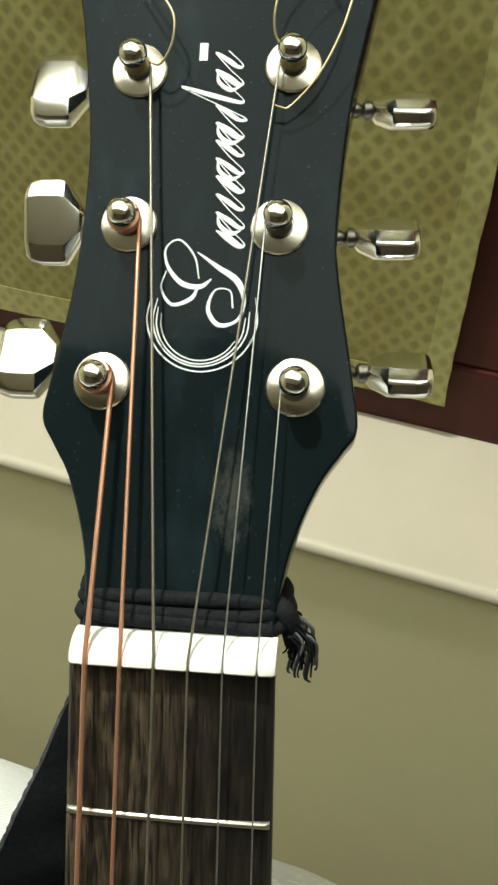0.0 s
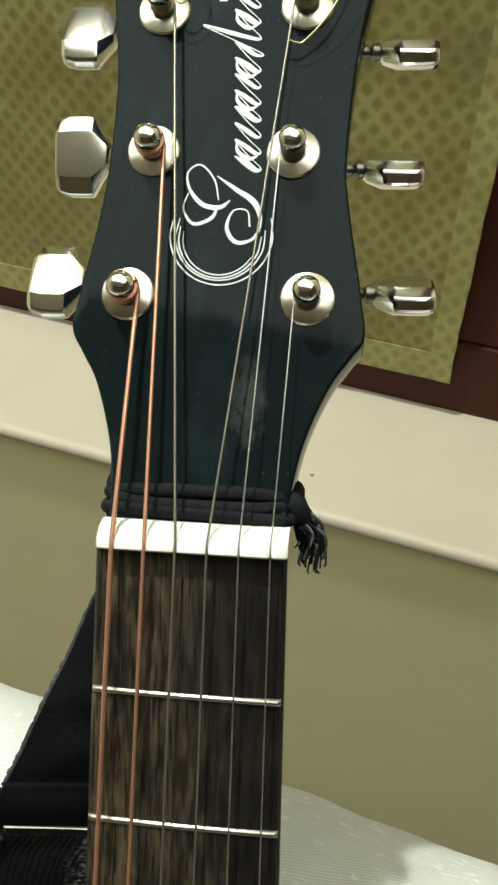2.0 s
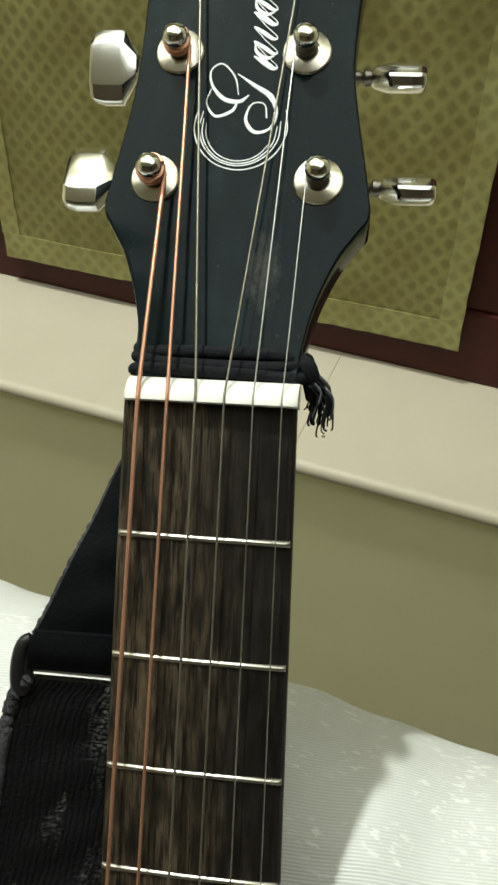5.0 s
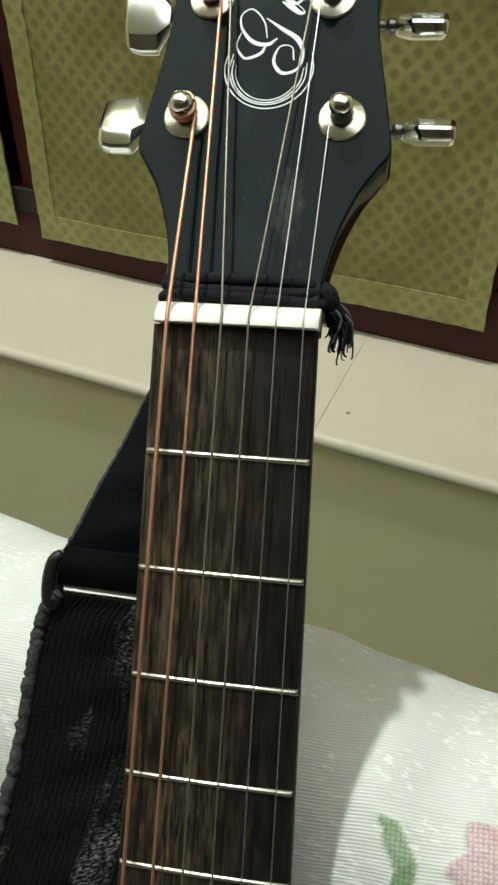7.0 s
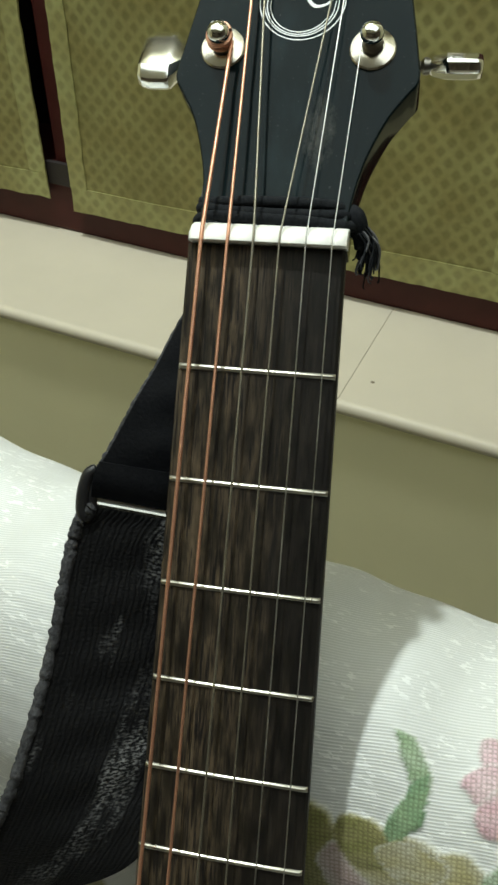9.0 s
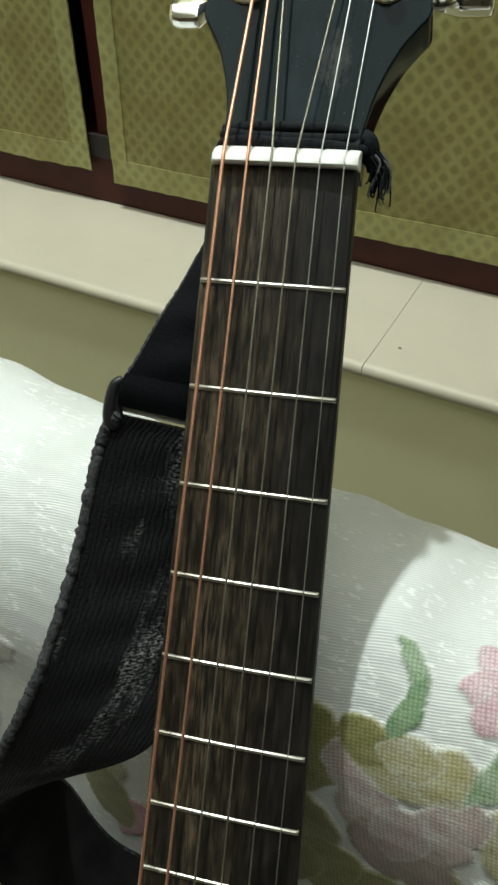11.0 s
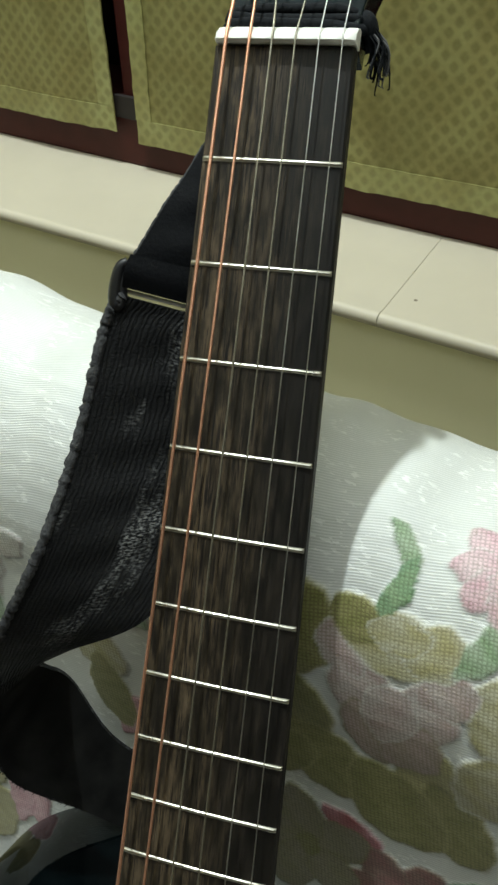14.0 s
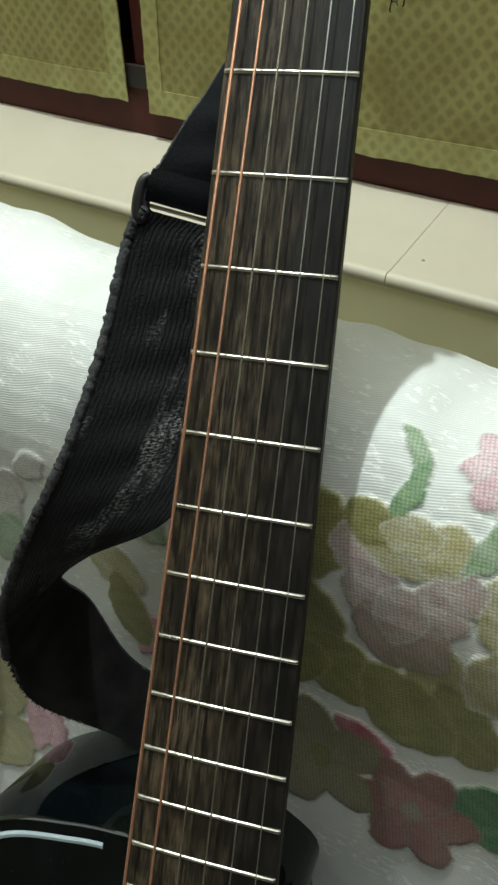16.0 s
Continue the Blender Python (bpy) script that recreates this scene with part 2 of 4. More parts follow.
EDGING = plain("frayed_edging", (0.010, 0.010, 0.011), (0.085, 0.085, 0.088), 0.85, scale=900, relief=0.0014, gloss=0.2)
PLASTIC = plain("black_plastic", (0.008, 0.008, 0.009), (0.014, 0.014, 0.015), 0.28, scale=150)
JACQUARD = jacquard_material()
CLOTH = mesh_cloth_material("olive_net_cloth", (0.185, 0.166, 0.052), (0.385, 0.35, 0.142), (0.105, 0.088, 0.019))
HEM = mesh_cloth_material("pale_hem_cloth", (0.27, 0.255, 0.092), (0.43, 0.41, 0.185), (0.155, 0.142, 0.045))
FRAME_WOOD = plain("oxblood_paint", (0.044, 0.008, 0.006), (0.066, 0.013, 0.010), 0.45, scale=45, relief=0.0003, gloss=0.25)
TILE = plain("cream_tile", (0.51, 0.46, 0.36), (0.56, 0.505, 0.395), 0.46, scale=18, rough_to=0.54, gloss=0.35)
WALL = plain("beige_wall_paint", (0.78, 0.735, 0.48), (0.83, 0.78, 0.52), 0.5, scale=14, relief=0.0006)
PLASTER = plain("white_plaster", (0.70, 0.68, 0.60), (0.78, 0.76, 0.68), 0.7, scale=9, relief=0.001)
FLOOR_TILE = plain("floor_tile", (0.42, 0.38, 0.30), (0.52, 0.47, 0.38), 0.3, scale=7)
# invented dark finish for unseen walls: darkens chrome reflections and the bounce
BROWN_WALL = plain("dark_unseen_wall", (0.10, 0.075, 0.05), (0.15, 0.115, 0.08), 0.5, scale=6, relief=0.001)
BACKING = plain("smooth_strap_backing", (0.003, 0.003, 0.0032), (0.026, 0.0255, 0.024), 0.5, scale=70, relief=0.0003, gloss=0.12)
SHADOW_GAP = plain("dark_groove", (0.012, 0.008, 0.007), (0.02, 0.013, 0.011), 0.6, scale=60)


# ---- mesh helpers ----
def part(name, bm, material, parent=None, label=""):
    me = bpy.data.meshes.new(name)
    bm.normal_update()
    bm.to_mesh(me)
    bm.free()
    me.materials.append(material)
    ob = new(name, me)
    ob.parent = parent
    if label:
        ob["label"] = label
    return ob


def smooth(ob, angle=35):
    me = ob.data
    for p in me.polygons:
        p.use_smooth = True
    me.set_sharp_from_angle(angle=radians(angle))
    return ob


def box(bm, x0, x1, y0, y1, z0, z1, edge=0.0):
    made = bmesh.ops.create_cube(bm, size=1.0, matrix=Matrix.LocRotScale(((x0 + x1) / 2, (y0 + y1) / 2, (z0 + z1) / 2), None, (x1 - x0, y1 - y0, z1 - z0)))
    if edge:
        edges = {e for v in made["verts"] for e in v.link_edges}
        bmesh.ops.bevel(bm, geom=list(edges), offset=edge, segments=2, affect="EDGES", profile=0.6)


def spline(points, n):
    """A smooth line through points (Catmull-Rom), n pieces between two of them."""
    p = [Vector(q) for q in points]
    p = [2 * p[0] - p[1], *p, 2 * p[-1] - p[-2]]
    out = []
    for a, b, c, d in zip(p, p[1:], p[2:], p[3:]):
        for k in range(n):
            u = k / n
            out.append(0.5 * (2 * b + (c - a) * u + (2 * a - 5 * b + 4 * c - d) * u * u + (3 * b - a - 3 * c + d) * u**3))
    return out + [p[-2]]


def tube(bm, line, radius, sides=8, closed=False):
    """A round rod along a line; radius: a number, or a function of the share of the way."""
    rings, n = [], len(line)
    side = None
    for i, p in enumerate(line):
        a, b = (line[i - 1], line[(i + 1) % n]) if closed else (line[max(i - 1, 0)], line[min(i + 1, n - 1)])
        way = (b - a).normalized()
        if side is None:
            side = way.orthogonal().normalized()
        side = (side - way * side.dot(way)).normalized()
        up = way.cross(side)
        r = radius(i / max(n - 1, 1)) if callable(radius) else radius
        rings.append([bm.verts.new(p + r * (math.cos(2 * math.pi * k / sides) * side + math.sin(2 * math.pi * k / sides) * up)) for k in range(sides)])
    for i in range(n if closed else n - 1):
        a, b = rings[i], rings[(i + 1) % n]
        for k in range(sides):
            bm.faces.new((a[k], a[(k + 1) % sides], b[(k + 1) % sides], b[k]))
    if not closed:
        bm.faces.new(rings[0][::-1])
        bm.faces.new(rings[-1])


def turned(bm, profile, m, sides=32):
    """A lathe form: (radius, height) pairs turned about the z axis of m."""
    rings = []
    for r, h in profile:
        rings.append([bm.verts.new(m @ Vector((r * math.cos(2 * math.pi * k / sides), r * math.sin(2 * math.pi * k / sides), h))) for k in range(sides)])
    for a, b in zip(rings, rings[1:]):
        for k in range(sides):
            bm.faces.new((a[k], a[(k + 1) % sides], b[(k + 1) % sides], b[k]))
    bm.faces.new(rings[0][::-1])
    bm.faces.new(rings[-1])


def slab(bm, outline, front, back, edge=0.0, steps=3):
    """An outline of (a, b) pairs, from front(a, b) to back(a, b), with a rounded front edge."""
    n = len(outline)
    mid = Vector((sum(p[0] for p in outline) / n, sum(p[1] for p in outline) / n))
    def inset(d):
        out = []
        for i in range(n):
            a, b, c = (Vector(outline[j % n]) for j in (i - 1, i, i + 1))
            t = (c - a).normalized()
            out.append(b + d * Vector((-t.y, t.x)))
        return out
    rings = []
    for k in range(steps + 1 if edge else 1):
        u = k / steps * math.pi / 2 if edge else 0
        ins, dep = edge * (1 - math.sin(u)), edge * (1 - math.cos(u))
        rings.append([bm.verts.new(front(*p, dep)) for p in (inset(ins) if edge else outline)])
    rings.append([bm.verts.new(back(*p)) for p in outline])
    for a, b in zip(rings, rings[1:]):
        for k in range(n):
            bm.faces.new((a[k], a[(k + 1) % n], b[(k + 1) % n], b[k]))
    bm.faces.new(rings[0][::-1])
    bm.faces.new(rings[-1])
    bmesh.ops.recalc_face_normals(bm, faces=bm.faces)


# ---- the room ----
def block(name, material, label, category, *bounds, edge=0.0):
    bm = bmesh.new()
    box(bm, *bounds, edge)
    return tagged(part(name, bm, material), label, category, kind="structure")


SILL, SILL_FRONT, WALL_FACE, FRAME_FACE = 0.798, 0.270, 0.282, 0.415
WX0, WX1, WTOP = -1.33, 0.15, 1.90
block("floor", FLOOR_TILE, "plain beige tiled floor behind the sofa", "floor", -2.2, 2.2, -2.8, 0.6, -0.1, 0)
block("ceiling", PLASTER, "plain white plaster ceiling", "ceiling", -2.2, 2.2, -2.8, 0.6, 2.7, 2.8)
block("wall_west", WALL, "plain beige painted side wall", "wall", -2.3, -2.2, -2.8, 0.6, 0, 2.7)
# east and south walls are out of view, kept dark to shape the light
block("wall_east", BROWN_WALL, "unseen side wall, dark brown to cut bounced light", "wall", 2.2, 2.3, -2.8, 0.6, 0, 2.7)
block("wall_south", BROWN_WALL, "unseen wall across the room, dark brown to cut bounced light", "wall", -2.2, 2.2, -2.9, -2.8, 0, 2.7)
wall = new("wall_north")
tagged(wall, "beige painted wall below a tiled window sill", "wall", kind="structure")
for x0, x1, y0, z0, z1 in ((-2.2, 2.2, SILL_FRONT + 0.0065, 0, SILL - 0.0112), (-2.2, WX0, WALL_FACE, SILL, 2.7), (WX1, 2.2, WALL_FACE, SILL, 2.7), (WX0, WX1, WALL_FACE, WTOP, 2.7)):
    bm = bmesh.new()
    box(bm, x0, x1, y0, 0.6, z0, z1)
    part("wall_piece", bm, WALL, wall)
block("wall_outside", SHADOW_GAP, "dark night behind the window", "backdrop", WX0 - 0.1, WX1 + 0.1, 0.56, 0.6, SILL, WTOP + 0.1)

# the sill: cream tiles with a bullnose
sill = tagged(new("window_sill"), "cream glazed tile window sill with rounded nosing", "sill", kind="structure")


def sill_tile(x0, x1):
    bm = bmesh.new()
    line = [(FRAME_FACE + 0.007, SILL), (SILL_FRONT + 0.012, SILL), (SILL_FRONT + 0.0095, SILL + 0.0010), (SILL_FRONT + 0.0055, SILL + 0.0012), (SILL_FRONT + 0.0025, SILL - 0.0002), (SILL_FRONT + 0.0010, SILL - 0.004),
            (SILL_FRONT + 0.0018, SILL - 0.008), (SILL_FRONT + 0.005, SILL - 0.0105), (SILL_FRONT + 0.012, SILL - 0.011), (FRAME_FACE + 0.007, SILL - 0.011)]
    a, b = ([bm.verts.new((x, y, z)) for y, z in line] for x in (x0, x1))
    for k in range(len(line)):
        bm.faces.new((a[k], a[(k + 1) % len(line)], b[(k + 1) % len(line)], b[k]))
    bm.faces.new(a[::-1])
    bm.faces.new(b)
    bmesh.ops.recalc_face_normals(bm, faces=bm.faces)
    return smooth(part("tile", bm, TILE, sill), 50)


bm = bmesh.new()
turned(bm, [(0.0016, 0.0), (0.0014, 0.0002), (0.0006, 0.0004)], Matrix.Translation((-0.0690, 0.3085, SILL)), 12)
part("speck", bm, plain("brown_speck", (0.16, 0.13, 0.09), (0.24, 0.20, 0.14), 0.6), sill)
JOINTS = (-1.286, -0.686, -0.0860, 0.514, 1.114)
for x0, x1 in zip(JOINTS, JOINTS[1:]):
    sill_tile(x0 + 0.00035, x1 - 0.00035)
bm = bmesh.new()
box(bm, -1.29, 1.12, SILL_FRONT + 0.004, FRAME_FACE + 0.006, SILL - 0.0100, SILL - 0.0006)
part("grout", bm, plain("grey_grout", (0.34, 0.30, 0.22), (0.42, 0.38, 0.29), 0.8, scale=300), sill)

# the window: oxblood frame and net cloth panels
window = tagged(new("window_1"), "oxblood painted window frame with olive net cloth panels", "window", kind="structure")
for name, x0, x1, y0, z0, z1 in (("bottom_rail", WX0, WX1, FRAME_FACE, SILL, 0.862), ("top_rail", WX0, WX1, FRAME_FACE, WTOP - 0.07, WTOP), ("stile", -0.010, 0.082, FRAME_FACE + 0.003, 0.862, WTOP - 0.07),
                                 ("stile", WX0, WX0 + 0.09, FRAME_FACE + 0.003, 0.862, WTOP - 0.07), ("mullion", -0.424, -0.396, FRAME_FACE + 0.004, 0.862, WTOP - 0.07), ("mullion", -0.857, -0.832, FRAME_FACE + 0.004, 0.862, WTOP - 0.07),
                                 ("jamb", 0.088, WX1, FRAME_FACE - 0.002, 0.862, WTOP - 0.07)):
    bm = bmesh.new()
    box(bm, x0, x1, y0, 0.50, z0, z1, 0.003)
    part(name, bm, FRAME_WOOD, window)
bm = bmesh.new()
box(bm, -0.432, -0.392, FRAME_FACE - 0.003, FRAME_FACE + 0.002, 0.846, 0.868, 0.001)
part("corner_bracket", bm, SHADOW_GAP, window)


def sheet(name, material, corners, lift, parent, seed, step=0.012):
    """A cloth between four corners (x, z), bottom left first and anticlockwise, softly buckled, 0.9 mm thick."""
    (ax, az), (bx, bz), (cx, cz), (dx, dz) = corners
    nu, nv = max(2, int(abs(bx - ax) / step)), max(2, int(abs(dz - az) / step))
    bm = bmesh.new()
    uv = bm.loops.layers.uv.new("UVMap")
    grid = []
    for layer in (0, 1):
        for j in range(nv + 1):
            for i in range(nu + 1):
                u, v = i / nu, j / nv
                x = (ax * (1 - u) + bx * u) * (1 - v) + (dx * (1 - u) + cx * u) * v
                z = (az * (1 - u) + bz * u) * (1 - v) + (dz * (1 - u) + cz * u) * v
                w = noise.noise(Vector((x * 9, z * 5, seed))) * 0.004 + noise.noise(Vector((x * 40, z * 40, seed))) * 0.0006
                if i in (0, nu):
                    x += noise.noise(Vector((z * 70, seed, 3))) * 0.0016
                if j == 0:
                    z += noise.noise(Vector((x * 60, seed, 5))) * 0.0016
                grid.append(bm.verts.new((x, lift + w + layer * 0.0009, z)))
    at = lambda l, i, j: grid[l * (nu + 1) * (nv + 1) + j * (nu + 1) + i]
    for j in range(nv):
        for i in range(nu):
            bm.faces.new((at(0, i, j), at(0, i + 1, j), at(0, i + 1, j + 1), at(0, i, j + 1)))
            bm.faces.new((at(1, i, j + 1), at(1, i + 1, j + 1), at(1, i + 1, j), at(1, i, j)))
    for i in range(nu):
        bm.faces.new((at(1, i, 0), at(1, i + 1, 0), at(0, i + 1, 0), at(0, i, 0)))
        bm.faces.new((at(0, i, nv), at(0, i + 1, nv), at(1, i + 1, nv), at(1, i, nv)))
    for j in range(nv):
        bm.faces.new((at(0, 0, j), at(0, 0, j + 1), at(1, 0, j + 1), at(1, 0, j)))
        bm.faces.new((at(1, nu, j), at(1, nu, j + 1), at(0, nu, j + 1), at(0, nu, j)))
    for fc in bm.faces:
        for lp in fc.loops:
            lp[uv].uv = (lp.vert.co.x, lp.vert.co.z)
    return smooth(part(name, bm, material, parent), 60)


def net_panel(x0, x1, z0l, z0r, lean, seed):
    top = WTOP - 0.04
    dx = lean * (top - z0l)
    panel = sheet("cloth_panel", CLOTH, [(x0, z0l), (x1, z0r), (x1 + dx, top), (x0 + dx, top)], FRAME_FACE - 0.0080, window, seed)
    w = 0.022
    sheet("hem", HEM, [(x0 - 0.001, z0l - 0.002), (x1 + 0.001, z0r - 0.002), (x1, z0r + w), (x0, z0l + w)], FRAME_FACE - 0.0092, panel, seed, 0.01)
    for a, z in ((x0 - 0.001, z0l), (x1 - w * 0.8, z0r)):
        sheet("hem", HEM, [(a, z + w), (a + w * 0.8, z + w), (a + w * 0.8 + dx, top), (a + dx, top)], FRAME_FACE - 0.0092, panel, seed, 0.01)


net_panel(-0.4002, 0.0065, 0.8285, 0.8335, 0.002, 1.0)
net_panel(-0.848, -0.4287, 0.8345, 0.8357, 0.002, 7.0)


# ---- the sofa ----
def sofa_profile():
    """Front, rounded top edge, top and rounded back of the backrest, as (y, z)."""
    line = [(-0.250, 0.40), (-0.172, 0.60), (-0.134, 0.70), (-0.103, 0.80), (-0.0905, 0.86)]
    line += [(-0.030 - 0.0605 * math.cos(k / 12 * math.pi / 2), 0.86 + 0.083 * math.sin(k / 12 * math.pi / 2)) for k in range(1, 13)]
    line += [(-0.022, 0.9433), (-0.014, 0.943)]
    line += [(-0.014 + 0.046 * math.sin(k / 12 * math.pi / 2), 0.903 + 0.040 * math.cos(k / 12 * math.pi / 2)) for k in range(1, 13)]
    return np.array(line + [(0.033, 0.80), (0.034, 0.12)])


def sag(X):
    """How far the soft backrest is pushed back and down along its width."""
    x = np.clip(X, -0.25, 0.2)
    dip = 0.0016 * np.exp(-(((x + 0.195) / 0.03) ** 2)) - 0.0030 * np.exp(-(((x + 0.135) / 0.022) ** 2)) - 0.0018 * np.exp(-(((x + 0.008) / 0.02) ** 2)) + 0.0008 * np.sin(x * 170)
    return -0.0016 + 0.007 * x, 0.0017 - 0.042 * x + dip


PROFILE = sofa_profile()
ARC = np.r_[0, np.cumsum(np.hypot(*np.diff(PROFILE, axis=0).T))] - 0.2276

# the last two are rose and mauve with the shade low down dyed in
IVORY_C, GOLD, OLIVE, PINK, ROSE, MAUVE, GREEN, DEEP, SHADED_ROSE, SHADED_MAUVE = ((0.72, 0.73, 0.71), (0.46, 0.42, 0.21), (0.24, 0.235, 0.075), (0.74, 0.47, 0.54), (0.40, 0.10, 0.12), (0.50, 0.38, 0.36), (0.30, 0.43, 0.25), (0.07, 0.22, 0.10), (0.30, 0.13, 0.12), (0.30, 0.27, 0.20))


def petal(X, V, x, v, long, wide, turn, bend=0.0):
    """How far points lie inside a bent leaf form: 1 in its middle, 0 on its rim, below 0 outside."""
    a = radians(turn)
    p, q = (X - x) * math.cos(a) + (V - v) * math.sin(a), -(X - x) * math.sin(a) + (V - v) * math.cos(a)
    q = q - bend * (p / long) ** 2 * long
    u = np.clip(p / long, -1.2, 1.2)
    return 1 - np.hypot(u, q / (wide * (0.55 + 0.45 * np.sqrt(np.clip(1 - u**2, 0, 1)) + 0.12 * u)))


def bloom(x, v, size, colour, rim, count=5, turn=0):
    out = []
    for k in range(count):
        a = turn + 360 / count * k
        out.append((x + size * 0.52 * math.cos(radians(a)), v + size * 0.52 * math.sin(radians(a)), size * 0.55, size * 0.36, a, 0, colour, rim))
    return out + [(x, v, size * 0.2, size * 0.2, 0, 0, rim, colour)]


MOTIFS = [(0.0262, 0.3028, 0.022, 0.017, 75, 0.1, OLIVE, GOLD), (0.0303, 0.2616, 0.026, 0.018, 95, 0.1, OLIVE, GOLD), (0.0470, 0.2448, 0.023, 0.016, -18, 0.1, OLIVE, GOLD), (0.0252, 0.2388, 0.020, 0.013, 15, 0.1, OLIVE, GOLD),
          (0.0931, 0.2592, 0.026, 0.016, 125, 0.1, GOLD, OLIVE), (0.1005, 0.2444, 0.022, 0.014, -52, 0.1, OLIVE, GOLD), (0.0771, 0.2388, 0.025, 0.017, -32, 0.15, OLIVE, GOLD),
          (0.1079, 0.3048, 0.018, 0.016, 80, 0, GOLD, IVORY_C), (0.1109, 0.2744, 0.019, 0.016, 60, 0, GOLD, IVORY_C),
          (0.0559, 0.2913, 0.017, 0.013, 100, 0.1, MAUVE, IVORY_C), (0.0809, 0.2933, 0.016, 0.012, 70, 0.1, MAUVE, IVORY_C), (0.0856, 0.3045, 0.012, 0.009, 30, 0, MAUVE, IVORY_C), (0.0456, 0.3049, 0.012, 0.009, 140, 0, MAUVE, IVORY_C), (0.0636, 0.2733, 0.016, 0.012, 120, 0.1, MAUVE, OLIVE), (0.0786, 0.2737, 0.015, 0.012, 60, 0.1, MAUVE, OLIVE), (0.0681, 0.2865, 0.014, 0.011, 90, 0, MAUVE, IVORY_C),
          (0.0619, 0.3148, 0.023, 0.0125, 2, 0.12, GOLD, IVORY_C), (0.0471, 0.3180, 0.011, 0.0085, -30, 0, OLIVE, GOLD), (0.0781, 0.3176, 0.012, 0.0105, 40, 0, GOLD, IVORY_C), (0.0639, 0.3184, 0.012, 0.007, 5, 0.1, GOLD, IVORY_C),
          (0.0559, 0.3497, 0.0115, 0.0040, -48, -0.15, GREEN, IVORY_C), (0.0592, 0.3347, 0.0120, 0.0044, -104, -0.15, GREEN, DEEP), (0.0927, 0.3240, 0.013, 0.006, 70, 0.2, GREEN, IVORY_C),
          (0.0637, 0.2116, 0.0150, 0.0095, -18, 0.1, ROSE, PINK), (0.1216, 0.2032, 0.022, 0.017, 20, 0.1, DEEP, GREEN), (0.1449, 0.2136, 0.02, 0.012, 40, 0.1, DEEP, GREEN),
          (-0.1135, 0.2768, 0.011, 0.008, 30, 0, IVORY_C, MAUVE),
          (-0.1262, 0.2600, 0.011, 0.008, 100, 0, IVORY_C, MAUVE),
          (-0.1343, 0.2460, 0.02, 0.013, 60, 0.2, IVORY_C, MAUVE),
          (-0.1291, 0.2280, 0.018, 0.011, 70, 0.1, GREEN, IVORY_C),
          (-0.1112, 0.1196, 0.016, 0.009, 75, 0.1, PINK, ROSE),
          (-0.1010, 0.1144, 0.018, 0.009, 110, 0.1, PINK, ROSE),
          (-0.1127, 0.1024, 0.018, 0.009, 60, 0.1, PINK, ROSE),
          (-0.1308, 0.0860, 0.024, 0.016, 60, 0.1, GOLD, OLIVE),
          (-0.1344, 0.1252, 0.022, 0.015, 95, 0.1, GOLD, OLIVE),
          (-0.0494, 0.2752, 0.014, 0.009, -30, 0.1, GREEN, IVORY_C),
          (-0.0666, 0.2412, 0.02, 0.012, -30, 0.1, GOLD, IVORY_C),
          (-0.0441, 0.2096, 0.014, 0.009, 70, 0, PINK, ROSE),
          (-0.0570, 0.2192, 0.02, 0.011, -60, 0.1, OLIVE, GOLD)]
MOTIFS += bloom(0.0915, 0.3536, 0.0190, PINK, IVORY_C, 8, 12) + bloom(0.0985, 0.3496, 0.0120, PINK, IVORY_C, 5, 40) + bloom(0.0909, 0.1868, 0.028, SHADED_ROSE, SHADED_MAUVE, 6, 10) + bloom(0.0472, 0.1912, 0.030, SHADED_MAUVE, OLIVE, 5, 40)
MOTIFS += bloom(0.1738, 0.2980, 0.028, PINK, IVORY_C, 6, 0) + bloom(-0.2007, 0.2508, 0.03, PINK, IVORY_C, 6, 0)


def dye(X, V):
    """The woven colours at points of the cover: red, green, blue and the kind of thread."""
    rng = np.random.RandomState(5)
    ph = rng.uniform(0, 6.28, 6)
    wx = X + 0.0005 * np.sin(V * 520 + ph[0] + 2 * np.sin(X * 300)) + 0.00018 * np.sin(V * 1900 + X * 1300)
    wv = V + 0.0005 * np.sin(X * 480 + ph[1] + 2 * np.sin(V * 260)) + 0.00018 * np.sin(X * 2100 - V * 1100)
    out = np.empty((*X.shape, 4))
    out[...] = (*IVORY_C, 0)
    for x, v, long, wide, turn, bend, colour, rim in MOTIFS:
        d = petal(wx, wv, x, v, long, wide, turn, bend)
        inside = np.clip(d / 0.07 + 0.5, 0, 1)[..., None]
        edge = np.clip(1 - np.abs(d - 0.01) / 0.085, 0, 1)[..., None] * 0.5
        tone = np.clip(0.5 + 0.5 * np.sin(wx * 330 + 3 * np.sin(wv * 210)) * np.sin(wv * 290 + turn), 0, 1)[..., None]
        c = np.array(colour) * (0.86 + 0.1 * np.clip(d * 1.6, 0, 1)[..., None]) * (1 - 0.38 * tone) + np.array(rim) * 0.34 * tone
        out[..., :3] = out[..., :3] * (1 - inside) + c * inside
        out[..., :3] = out[..., :3] * (1 - edge) + np.array(rim) * edge
        out[..., 3] = np.maximum(out[..., 3], inside[..., 0])
    return out


